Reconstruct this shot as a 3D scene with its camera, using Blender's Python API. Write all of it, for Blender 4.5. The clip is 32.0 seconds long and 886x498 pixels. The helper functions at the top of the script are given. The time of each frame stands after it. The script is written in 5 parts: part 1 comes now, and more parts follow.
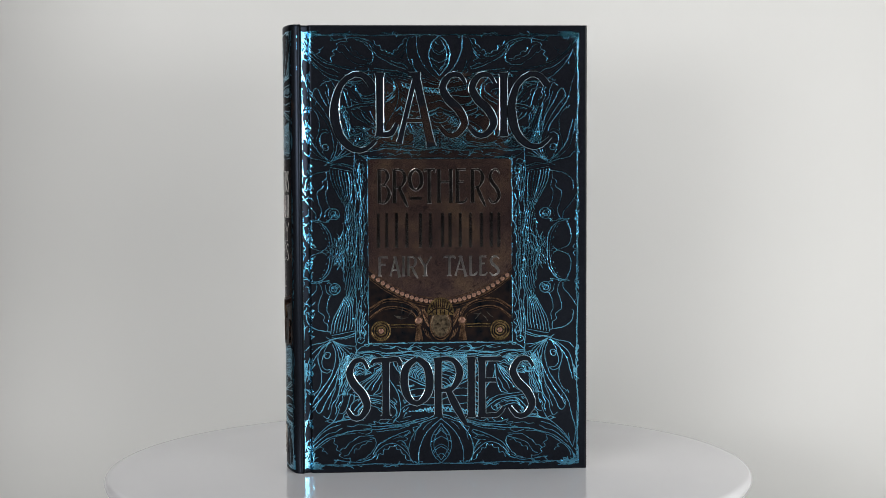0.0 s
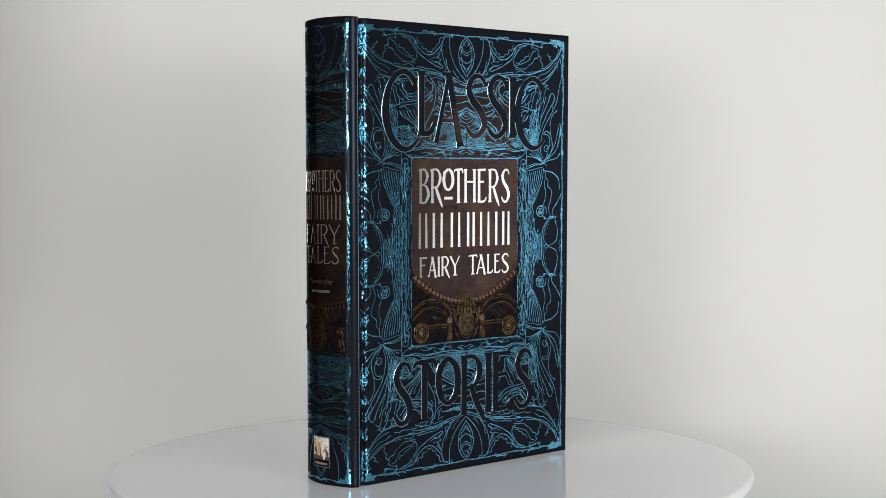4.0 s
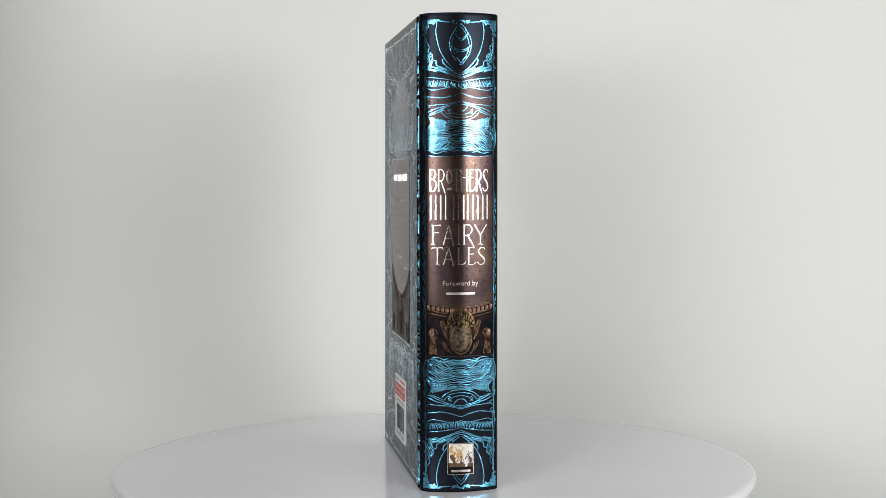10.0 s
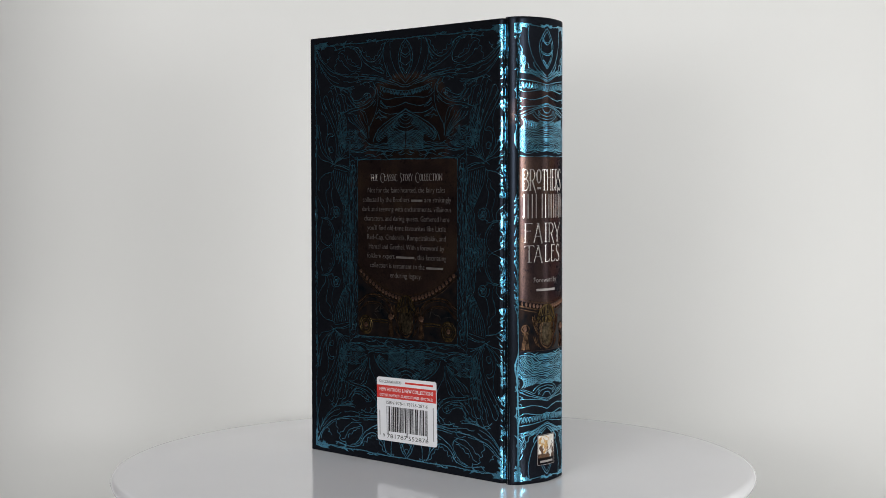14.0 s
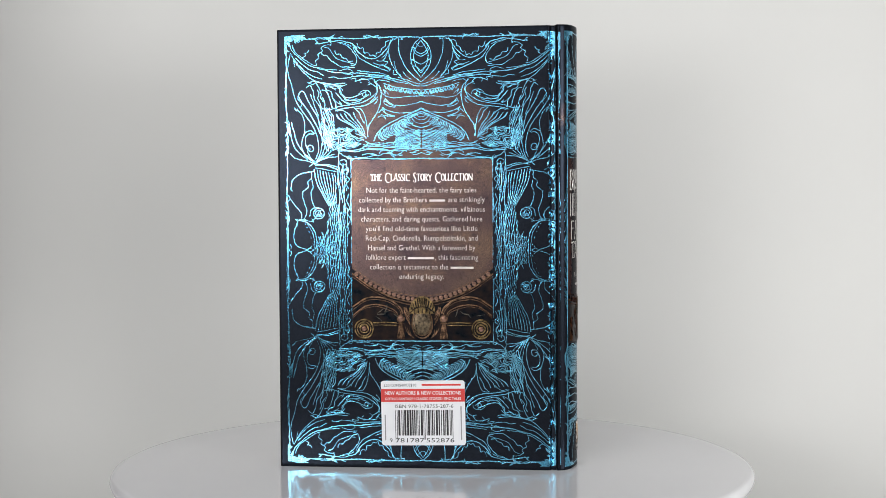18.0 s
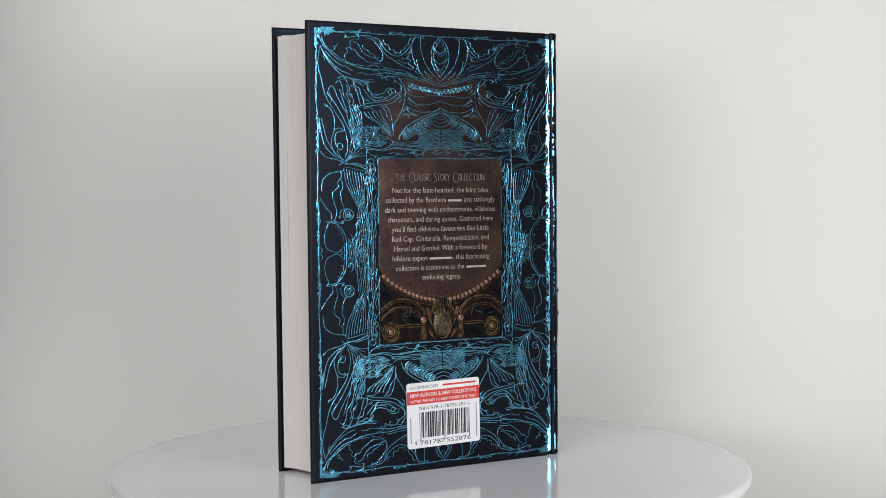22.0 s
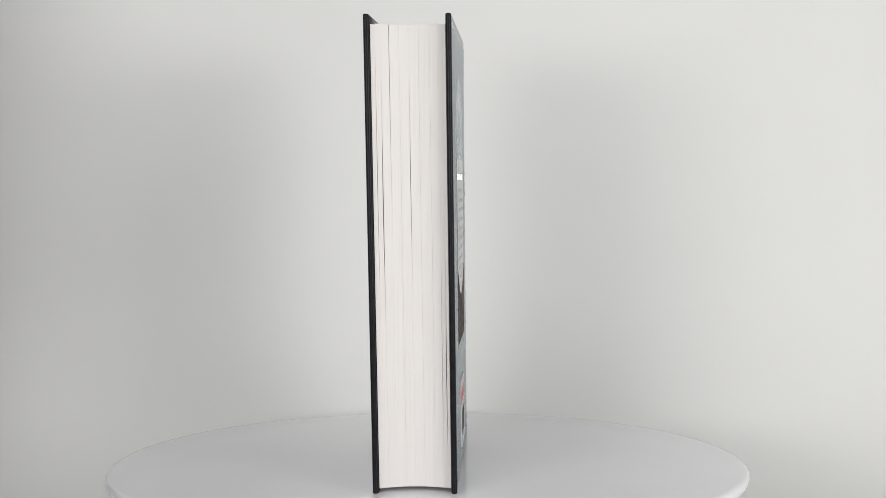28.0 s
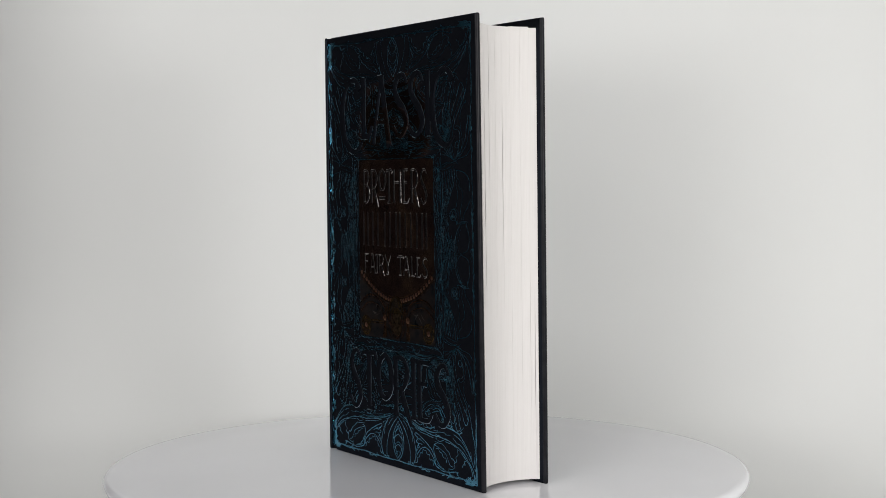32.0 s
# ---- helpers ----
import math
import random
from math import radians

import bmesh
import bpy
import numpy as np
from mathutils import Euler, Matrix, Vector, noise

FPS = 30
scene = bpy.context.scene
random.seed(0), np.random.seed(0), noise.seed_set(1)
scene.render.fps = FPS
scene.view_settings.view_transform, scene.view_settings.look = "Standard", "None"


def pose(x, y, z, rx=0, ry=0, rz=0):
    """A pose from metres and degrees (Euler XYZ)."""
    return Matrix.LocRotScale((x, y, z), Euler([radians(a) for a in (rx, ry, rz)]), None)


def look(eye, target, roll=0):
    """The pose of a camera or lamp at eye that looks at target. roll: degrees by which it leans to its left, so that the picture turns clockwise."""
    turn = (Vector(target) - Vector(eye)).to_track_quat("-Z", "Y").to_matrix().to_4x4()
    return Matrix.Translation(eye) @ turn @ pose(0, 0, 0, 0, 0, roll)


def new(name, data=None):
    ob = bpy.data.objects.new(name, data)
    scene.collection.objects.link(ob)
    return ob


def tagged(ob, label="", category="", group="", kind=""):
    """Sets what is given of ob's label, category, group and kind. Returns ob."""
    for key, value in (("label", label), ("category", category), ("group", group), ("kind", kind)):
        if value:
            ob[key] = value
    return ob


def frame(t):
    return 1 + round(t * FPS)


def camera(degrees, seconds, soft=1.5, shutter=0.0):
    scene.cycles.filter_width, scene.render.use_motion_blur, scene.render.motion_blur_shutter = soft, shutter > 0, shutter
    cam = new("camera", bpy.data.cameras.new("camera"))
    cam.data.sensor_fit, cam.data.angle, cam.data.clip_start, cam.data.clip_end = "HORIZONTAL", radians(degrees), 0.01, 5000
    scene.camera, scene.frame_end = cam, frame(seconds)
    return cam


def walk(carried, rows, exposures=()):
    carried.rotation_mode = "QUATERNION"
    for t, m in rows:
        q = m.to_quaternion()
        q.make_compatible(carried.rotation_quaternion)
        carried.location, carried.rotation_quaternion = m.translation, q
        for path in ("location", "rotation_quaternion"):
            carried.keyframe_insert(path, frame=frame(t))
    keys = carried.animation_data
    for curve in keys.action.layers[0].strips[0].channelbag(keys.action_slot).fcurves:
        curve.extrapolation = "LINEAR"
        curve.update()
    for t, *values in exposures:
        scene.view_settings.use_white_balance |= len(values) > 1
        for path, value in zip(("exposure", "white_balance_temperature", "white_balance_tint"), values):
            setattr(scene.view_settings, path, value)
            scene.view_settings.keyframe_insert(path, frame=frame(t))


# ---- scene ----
# Camera: still on its stand, a little above the middle of the book.
cam = camera(33.64, 32.0, soft=0.5)
EYE = (0.0, -0.7966, 0.1528)
VIEW = pose(*EYE, 90 - 2.603, 0, -0.473) @ pose(0, 0, 0, 0, 0, -0.319)
walk(cam, [(0, VIEW), (32.0, VIEW)], exposures=[(0, 0.0), (32.0, 0.0)])

# ---- light: two panel lamps beside the camera, a dim room ----
world = bpy.data.worlds.new("room_air")
scene.world = world
world.use_nodes = True
world.node_tree.nodes["Background"].inputs[0].default_value = (0.9, 0.95, 1.0, 1)
world.node_tree.nodes["Background"].inputs[1].default_value = 0.05


def panel_lamp(azimuth, distance, height, watts, w, h, colour):
    a = radians(azimuth)
    lamp = bpy.data.lights.new("panel_lamp", "AREA")
    lamp.shape, lamp.size, lamp.size_y, lamp.energy, lamp.color = "RECTANGLE", w, h, watts, colour
    ob = new("panel_lamp", lamp)
    ob.matrix_world = look((distance * math.sin(a), -distance * math.cos(a), height), (0, 0, 0.12))
    return ob


# each lamp is a wide diffuser with a hotter middle
SOFT_WHITE = (1.0, 0.985, 0.985)
panel_lamp(38.5, 1.4, 0.40, 5.3, 0.70, 0.72, SOFT_WHITE)
panel_lamp(39, 1.385, 0.229, 3.8, 0.364, 0.22, SOFT_WHITE)
panel_lamp(-25.5, 1.4, 0.40, 4.75, 0.92, 0.72, SOFT_WHITE)
panel_lamp(-25.5, 1.385, 0.229, 3.4, 0.364, 0.22, SOFT_WHITE)
ceiling_lamp = bpy.data.lights.new("ceiling_lamp", "AREA")
ceiling_lamp.shape, ceiling_lamp.size, ceiling_lamp.energy, ceiling_lamp.color = "DISK", 1.3, 12.8, (1.0, 0.99, 1.0)
window_light = bpy.data.lights.new("window_light", "AREA")
window_light.shape, window_light.size, window_light.size_y, window_light.energy, window_light.color = "RECTANGLE", 0.5, 0.5, 1.0, (0.95, 0.98, 1.0)
new("window_light", window_light).matrix_world = look((1.79, -0.04, 0.15), (0.0, -0.04, 0.15))
new("ceiling_lamp", ceiling_lamp).matrix_world = look((-0.5, -1.2, 1.66), (-0.4, -1.0, 0))


# ---- small building helpers ----
def mesh_of(name, verts, faces, material=None, smooth=False):
    me = bpy.data.meshes.new(name)
    me.from_pydata([tuple(v) for v in verts], [], faces)
    if material:
        me.materials.append(material)
    if smooth:
        me.shade_smooth()
    me.update()
    return me


def part(name, me, parent, label=""):
    """Links a mesh as one part under a thing or a part."""
    ob = new(name, me)
    ob.parent = parent
    if label:
        tagged(ob, label)
    return ob


def loft(rows, closed=True, caps=True):
    """Faces between rings of equal length."""
    n = len(rows[0])
    verts = [p for r in rows for p in r]
    faces = []
    for i in range(len(rows) - 1):
        for j in range(n if closed else n - 1):
            k = (j + 1) % n
            faces.append((i * n + j, i * n + k, (i + 1) * n + k, (i + 1) * n + j))
    if caps and closed:
        faces.append(tuple(range(n))[::-1])
        faces.append(tuple(range((len(rows) - 1) * n, len(rows) * n)))
    return verts, faces


def lathe(profile, n, cx=0.0, cy=0.0):
    rows = [[(cx + r * math.cos(2 * math.pi * j / n), cy + r * math.sin(2 * math.pi * j / n), z) for j in range(n)] for r, z in profile]
    return loft(rows)


# ---- materials ----
def material(name, colour, rough=0.5, metal=0.0, coat=0.0, spec=0.5):
    m = bpy.data.materials.new(name)
    m.use_nodes = True
    b = m.node_tree.nodes["Principled BSDF"]
    b.inputs["Base Color"].default_value = (*colour, 1)
    b.inputs["Roughness"].default_value = rough
    b.inputs["Metallic"].default_value = metal
    b.inputs["Coat Weight"].default_value = coat
    b.inputs["Specular IOR Level"].default_value = spec
    return m


def grain(m, scale, low, high, stretch=(1, 1, 1), detail=4.0, bump=0.0, bump_scale=None, rough=None):
    """Mixes two colours by noise in the thing's own space; fine relief and uneven gloss on top."""
    t = m.node_tree
    b = t.nodes["Principled BSDF"]
    co = t.nodes.new("ShaderNodeTexCoord")
    mp = t.nodes.new("ShaderNodeMapping")
    mp.inputs["Scale"].default_value = stretch
    n = t.nodes.new("ShaderNodeTexNoise")
    n.inputs["Scale"].default_value, n.inputs["Detail"].default_value = scale, detail
    r = t.nodes.new("ShaderNodeValToRGB")
    r.color_ramp.elements[0].position, r.color_ramp.elements[1].position = 0.3, 0.7
    r.color_ramp.elements[0].color, r.color_ramp.elements[1].color = (*low, 1), (*high, 1)
    t.links.new(co.outputs["Object"], mp.inputs["Vector"])
    t.links.new(mp.outputs["Vector"], n.inputs["Vector"])
    t.links.new(n.outputs["Fac"], r.inputs["Fac"])
    t.links.new(r.outputs["Color"], b.inputs["Base Color"])
    if bump:
        f = t.nodes.new("ShaderNodeTexNoise")
        f.inputs["Scale"].default_value, f.inputs["Detail"].default_value = bump_scale or scale * 6, 3.0
        t.links.new(mp.outputs["Vector"], f.inputs["Vector"])
        u = t.nodes.new("ShaderNodeBump")
        u.inputs["Strength"].default_value, u.inputs["Distance"].default_value = bump, 0.0002
        t.links.new(f.outputs["Fac"], u.inputs["Height"])
        t.links.new(u.outputs["Normal"], b.inputs["Normal"])
    if rough:
        q = t.nodes.new("ShaderNodeMapRange")
        q.inputs["To Min"].default_value, q.inputs["To Max"].default_value = rough
        t.links.new(n.outputs["Fac"], q.inputs["Value"])
        t.links.new(q.outputs["Result"], b.inputs["Roughness"])
    return m


PAPER_WALL = grain(material("backdrop_paper", (0.8, 0.8, 0.78), 0.85), 3, (0.79, 0.795, 0.775), (0.81, 0.815, 0.795), bump=0.05, bump_scale=900)
ROOM_WALL = grain(material("room_paint", (0.5, 0.5, 0.5), 0.9), 2, (0.48, 0.48, 0.47), (0.54, 0.54, 0.53))
# near-black albedo: the dimness of the unseen room is put into its colour
ROOM_SHADE = grain(material("room_painted_shade", (0.1, 0.1, 0.1), 0.9), 2, (0.018, 0.018, 0.020), (0.03, 0.03, 0.03))
WHITE_PLASTIC = grain(material("white_plastic", (0.75, 0.75, 0.77), 0.12), 9, (0.83, 0.83, 0.855), (0.865, 0.865, 0.89), rough=(0.07, 0.13))
BLACK_PLASTIC = material("black_plastic", (0.02, 0.02, 0.02), 0.4)
BOARD_EDGE = grain(material("board_edge", (0.01, 0.01, 0.012), 0.3, spec=0.12), 200, (0.006, 0.006, 0.008), (0.014, 0.014, 0.017), bump=0.1)
PAGES = grain(material("page_edges", (0.72, 0.69, 0.66), 0.9), 60, (0.69, 0.665, 0.640), (0.735, 0.710, 0.688), stretch=(0.2, 60, 0.15), bump=0.15, bump_scale=90)
FOIL = grain(material("blue_foil", (0.12, 0.38, 0.55), 0.2, 1.0, coat=1.0), 300, (0.026, 0.20, 0.33), (0.10, 0.51, 0.76), bump=0.18, bump_scale=1300, rough=(0.09, 0.15))
FOIL_PALE = grain(material("pale_blue_foil", (0.3, 0.5, 0.6), 0.18, 1.0, coat=1.0), 160, (0.06, 0.11, 0.14), (0.42, 0.60, 0.70), bump=0.35, bump_scale=700, rough=(0.10, 0.18))
for foil in (FOIL, FOIL_PALE):
    foil.node_tree.nodes["Principled BSDF"].inputs["Coat IOR"].default_value = 1.7
    foil.node_tree.nodes["Principled BSDF"].inputs["Specular Tint"].default_value = (0.30, 0.62, 0.76, 1)
    foil.node_tree.nodes["Principled BSDF"].inputs["Coat Roughness"].default_value = 0.10
SILVER = grain(material("silver_foil", (0.8, 0.78, 0.76), 0.16, 1.0), 400, (0.74, 0.71, 0.70), (0.84, 0.81, 0.80), rough=(0.06, 0.10))
SPINE_SILVER = grain(material("chalky_silver_print", (0.8, 0.78, 0.76), 0.2, 0.96), 400, (0.72, 0.69, 0.67), (0.82, 0.79, 0.77), rough=(0.10, 0.16))
BRONZE = grain(material("gilded_carving", (0.4, 0.26, 0.12), 0.35, 0.95), 500, (0.014, 0.009, 0.007), (0.17, 0.10, 0.06), bump=0.3, bump_scale=1500, rough=(0.18, 0.30))
GILT = grain(material("bright_gilding", (0.6, 0.45, 0.15), 0.32, 0.95), 500, (0.018, 0.013, 0.008), (0.21, 0.145, 0.065), bump=0.2, bump_scale=1500, rough=(0.18, 0.30))
DARK_PAINT = grain(material("dark_print", (0.015, 0.012, 0.012), 0.3, 0.5, spec=0.0), 260, (0.003, 0.006, 0.009), (0.021, 0.014, 0.012), detail=7.0, bump=0.2, bump_scale=1500, rough=(0.24, 0.34))
PRINT_PALE = grain(material("pale_print", (0.5, 0.47, 0.46), 0.3, 0.93), 500, (0.40, 0.37, 0.36), (0.54, 0.50, 0.49), rough=(0.26, 0.36))
STICKER_WHITE = grain(material("sticker_paper", (0.8, 0.8, 0.82), 0.45), 80, (0.74, 0.75, 0.78), (0.80, 0.81, 0.83))
STICKER_RED = grain(material("sticker_red", (0.6, 0.03, 0.025), 0.45), 90, (0.56, 0.030, 0.024), (0.62, 0.040, 0.032))
INK = material("black_ink", (0.015, 0.015, 0.018), 0.5)
BROWN_INK = grain(material("brown_ink", (0.06, 0.03, 0.015), 0.5), 900, (0.02, 0.010, 0.006), (0.16, 0.07, 0.025))
GOLD_INK = grain(material("golden_ink", (0.5, 0.3, 0.1), 0.5), 900, (0.40, 0.20, 0.05), (0.62, 0.42, 0.18))
EMBLEM_WHITE = grain(material("emblem_white", (0.75, 0.75, 0.74), 0.5), 700, (0.68, 0.67, 0.64), (0.78, 0.78, 0.77))
INK_GREY = material("grey_ink", (0.25, 0.25, 0.26), 0.5)
EMBLEM = grain(material("emblem_print", (0.5, 0.4, 0.3), 0.4), 300, (0.62, 0.56, 0.46), (0.80, 0.80, 0.78), detail=5.0)


def printed(name, centre=None, reach=None, plain=False):
    """Laminated print: blue-black, with a worn brown picture that fades in round a centre, or all brown."""
    m = material(name, (0.01, 0.01, 0.01), 0.24, spec=0.0)
    t = m.node_tree
    b = t.nodes["Principled BSDF"]
    link = t.links.new
    b.inputs["Specular Tint"].default_value = (0.22, 0.17, 0.15, 1)
    co = t.nodes.new("ShaderNodeTexCoord")

    def noise_node(scale, detail, rough=0.55):
        n = t.nodes.new("ShaderNodeTexNoise")
        n.inputs["Scale"].default_value, n.inputs["Detail"].default_value, n.inputs["Roughness"].default_value = scale, detail, rough
        link(co.outputs["Object"], n.inputs["Vector"])
        return n.outputs["Fac"]

    def ramp(value, *stops):
        r = t.nodes.new("ShaderNodeValToRGB")
        while len(r.color_ramp.elements) < len(stops):
            r.color_ramp.elements.new(0.5)
        for e, (p, c) in zip(r.color_ramp.elements, stops):
            e.position, e.color = p, (*c, 1)
        link(value, r.inputs["Fac"])
        return r.outputs["Color"]

    def mix(kind, fac, one, two):
        n = t.nodes.new("ShaderNodeMix")
        n.data_type, n.blend_type = "RGBA", kind
        if isinstance(fac, float):
            n.inputs[0].default_value = fac
        else:
            link(fac, n.inputs[0])
        link(one, n.inputs[6])
        link(two, n.inputs[7])
        return n.outputs[2]

    broad, fine, speck = noise_node(55, 5.0), noise_node(900, 6.0, 0.7), noise_node(420, 2.0)
    brown = ramp(broad, (0.3, (0.042, 0.024, 0.024)), (0.52, (0.078, 0.046, 0.036)), (0.78, (0.145, 0.092, 0.053)))
    brown = mix("MULTIPLY", 0.75, brown, ramp(fine, (0.3, (0.35, 0.33, 0.33)), (0.62, (1.15, 1.12, 1.1))))
    brown = mix("MULTIPLY", 0.8, brown, ramp(speck, (0.30, (0.25, 0.22, 0.22)), (0.38, (1, 1, 1))))
    if plain:
        link(brown, b.inputs["Base Color"])
        b.inputs["Metallic"].default_value = 0.93
    else:
        black = ramp(fine, (0.3, (0.0036, 0.0041, 0.0056)), (0.7, (0.0072, 0.0080, 0.0104)))
        mp = t.nodes.new("ShaderNodeMapping")
        mp.vector_type = "TEXTURE"
        mp.inputs["Location"].default_value, mp.inputs["Scale"].default_value = centre, reach
        link(co.outputs["Object"], mp.inputs["Vector"])
        g = t.nodes.new("ShaderNodeTexGradient")
        g.gradient_type = "SPHERICAL"
        link(mp.outputs["Vector"], g.inputs["Vector"])
        add = t.nodes.new("ShaderNodeMath")
        add.operation = "MULTIPLY_ADD"
        link(broad, add.inputs[0])
        add.inputs[1].default_value = 0.5
        link(g.outputs["Fac"], add.inputs[2])
        mask = ramp(add.outputs[0], (0.36, (0, 0, 0)), (0.52, (0.52, 0.52, 0.52)))
        link(mix("MIX", mask, black, brown), b.inputs["Base Color"])
        scale = t.nodes.new("ShaderNodeMath")
        scale.operation = "MULTIPLY"
        link(mask, scale.inputs[0])
        scale.inputs[1].default_value = 1.8
        link(scale.outputs[0], b.inputs["Metallic"])
    q = t.nodes.new("ShaderNodeMapRange")
    q.inputs["To Min"].default_value, q.inputs["To Max"].default_value = 0.20, 0.29
    link(broad, q.inputs["Value"])
    link(q.outputs["Result"], b.inputs["Roughness"])
    u = t.nodes.new("ShaderNodeBump")
    u.inputs["Strength"].default_value, u.inputs["Distance"].default_value = 0.05, 0.0002
    link(fine, u.inputs["Height"])
    link(u.outputs["Normal"], b.inputs["Normal"])
    # thin matt lamination film over the print
    film, both = t.nodes.new("ShaderNodeBsdfGlossy"), t.nodes.new("ShaderNodeAddShader")
    facing, steep, sheen = t.nodes.new("ShaderNodeLayerWeight"), t.nodes.new("ShaderNodeMath"), t.nodes.new("ShaderNodeMix")
    facing.inputs["Blend"].default_value, steep.operation, steep.inputs[1].default_value = 0.5, "POWER", 10.0
    sheen.data_type = "RGBA"
    sheen.inputs[6].default_value, sheen.inputs[7].default_value = (0.0080, 0.0104, 0.0148, 1), (0.90, 0.91, 0.92, 1)
    link(facing.outputs["Facing"], steep.inputs[0])
    link(steep.outputs[0], sheen.inputs[0])
    link(sheen.outputs[2], film.inputs["Color"])
    link(q.outputs["Result"], film.inputs["Roughness"])
    link(u.outputs["Normal"], film.inputs["Normal"])
    link(b.outputs[0], both.inputs[0])
    link(film.outputs[0], both.inputs[1])
    link(both.outputs[0], t.nodes["Material Output"].inputs["Surface"])
    return m


COPPER = grain(material("coppery_beads", (0.5, 0.28, 0.16), 0.32, 0.95), 500, (0.08, 0.04, 0.03), (0.34, 0.205, 0.15), bump=0.2, bump_scale=1500, rough=(0.24, 0.36))
OLIVE_GILT = grain(material("olive_gilt", (0.2, 0.17, 0.10), 0.34, 0.95), 700, (0.008, 0.008, 0.008), (0.15, 0.115, 0.075), detail=6.0, bump=0.6, bump_scale=600, rough=(0.24, 0.40))
for metal in (BRONZE, GILT, COPPER, OLIVE_GILT):
    metal.node_tree.nodes["Principled BSDF"].inputs["Specular Tint"].default_value = (0.25, 0.17, 0.10, 1)
TARNISH = grain(material("tarnished_relief", (0.05, 0.05, 0.05), 0.4, 0.9), 800, (0.008, 0.014, 0.018), (0.09, 0.075, 0.06), bump=0.3, bump_scale=1500, rough=(0.25, 0.4))
OLD_PAINT = printed("aged_brown_print", plain=True)
COVER_PRINT = printed("cover_print", (0.0029, -0.004, 0.184), (0.046, 0.2, 0.030))
SPINE_PRINT = printed("spine_print", (-0.079, -0.003, 0.189), (0.05, 0.0225, 0.022))
LETTER_PRINT = printed("letter_print", (0.0029, -0.004, 0.184), (0.020, 0.2, 0.012))

# ---- the setting ----
def sweep_backdrop():
    """A seamless sheet: table top, cove and upright, a few millimetres thick."""
    prof = [(-2.4, -0.062), (-0.5, -0.062), (0.10, -0.062)]
    for k in range(1, 13):
        a = radians(90 * k / 12)
        prof.append((0.10 + 0.15 * math.sin(a), 0.088 - 0.15 * math.cos(a)))
    prof += [(0.25, 0.3), (0.25, 0.6), (0.25, 1.1)]
    back = [(y + 0.004, z - 0.004) for y, z in prof][::-1]
    ring = prof + back
    rows = [[(x, y, z) for y, z in ring] for x in (-0.335, -0.2, 0.2, 0.6, 1.35)]
    v, f = loft(rows)
    ob = new("backdrop", mesh_of("backdrop", v, f, PAPER_WALL, True))
    return tagged(ob, "seamless white paper backdrop curving up behind the turntable", "backdrop", kind="structure")


sweep_backdrop()


def slab(name, lo, hi, m, label):
    x0, y0, z0 = lo
    x1, y1, z1 = hi
    v = [(x, y, z) for z in (z0, z1) for x, y in ((x0, y0), (x1, y0), (x1, y1), (x0, y1))]
    f = [(3, 2, 1, 0), (4, 5, 6, 7), (0, 1, 5, 4), (1, 2, 6, 5), (2, 3, 7, 6), (3, 0, 4, 7)]
    return tagged(new(name, mesh_of(name, v, f, m)), label, name.split("_")[0], kind="structure")


# unseen floor, north and south sides are coloured near-black so the book mirrors dimness
slab("floor", (-3.0, -3.5, -0.9), (1.8, 1.2, -0.8), ROOM_SHADE, "unseen floor, near-black to stand in for a dim room")
slab("table", (-0.335, -2.4, -0.8), (1.35, 0.25, -0.0665), ROOM_WALL, "plain pale table under the paper backdrop")
slab("ceiling", (-3.0, -3.5, 1.7), (1.8, 1.2, 1.8), ROOM_WALL, "plain pale ceiling")
slab("wall_north", (-3.0, 1.2, -0.9), (1.8, 1.3, 1.8), ROOM_SHADE, "unseen wall behind the backdrop, room shade put into its colour")
slab("wall_south", (-3.0, -3.6, -0.9), (1.8, -3.5, 1.8), ROOM_SHADE, "unseen wall behind the camera, room shade put into its colour")
slab("wall_west", (-3.1, -3.6, -0.9), (-3.0, 1.3, 1.8), ROOM_WALL, "plain pale side wall")
slab("wall_east_low", (1.8, -3.6, -0.9), (1.9, 1.3, -0.1), ROOM_WALL, "plain pale wall below the window")
slab("wall_east_high", (1.8, -3.6, 0.40), (1.9, 1.3, 1.8), ROOM_WALL, "plain pale wall above the window")
slab("wall_east_back", (1.8, 0.22, -0.1), (1.9, 1.3, 0.40), ROOM_WALL, "plain pale wall beside the window")
slab("wall_east_front", (1.8, -3.6, -0.1), (1.9, -0.30, 0.40), ROOM_WALL, "plain pale wall beside the window")

# ---- turntable ----
TURN_START, TURN_RATE = 4.755, 9.359
FOOT = -0.0005  # level of the platter's top
R = 0.1738
turntable = tagged(new("turntable"), "round white glossy turntable with a rounded rim", "turntable")
turntable.location = (0, 0, FOOT)
v, f = lathe([(0.0005, -0.0605), (0.162, -0.0605), (0.1645, -0.058), (0.1645, -0.0125), (0.162, -0.0096), (0.0005, -0.0096)], 96, -0.0010, 0.0035)
part("base", mesh_of("base", v, f, BLACK_PLASTIC, False), turntable, "dark plastic motor base")
prof = [(0.0005, -0.0092), (R - 0.012, -0.0092), (R - 0.0055, -0.0088), (R - 0.0028, -0.0076), (R - 0.0008, -0.0055), (R, -0.0034), (R - 0.0003, -0.0018), (R - 0.0011, -0.0006), (R - 0.0022, -0.0001), (R - 0.0040, 0.0), (R - 0.03, 0.0), (0.06, 0.0), (0.0005, 0.0)]
v, f = lathe(prof, 160, -0.00106, -0.00146)
platter = part("platter", mesh_of("platter", v, f, WHITE_PLASTIC, True), turntable, "glossy white round platter")

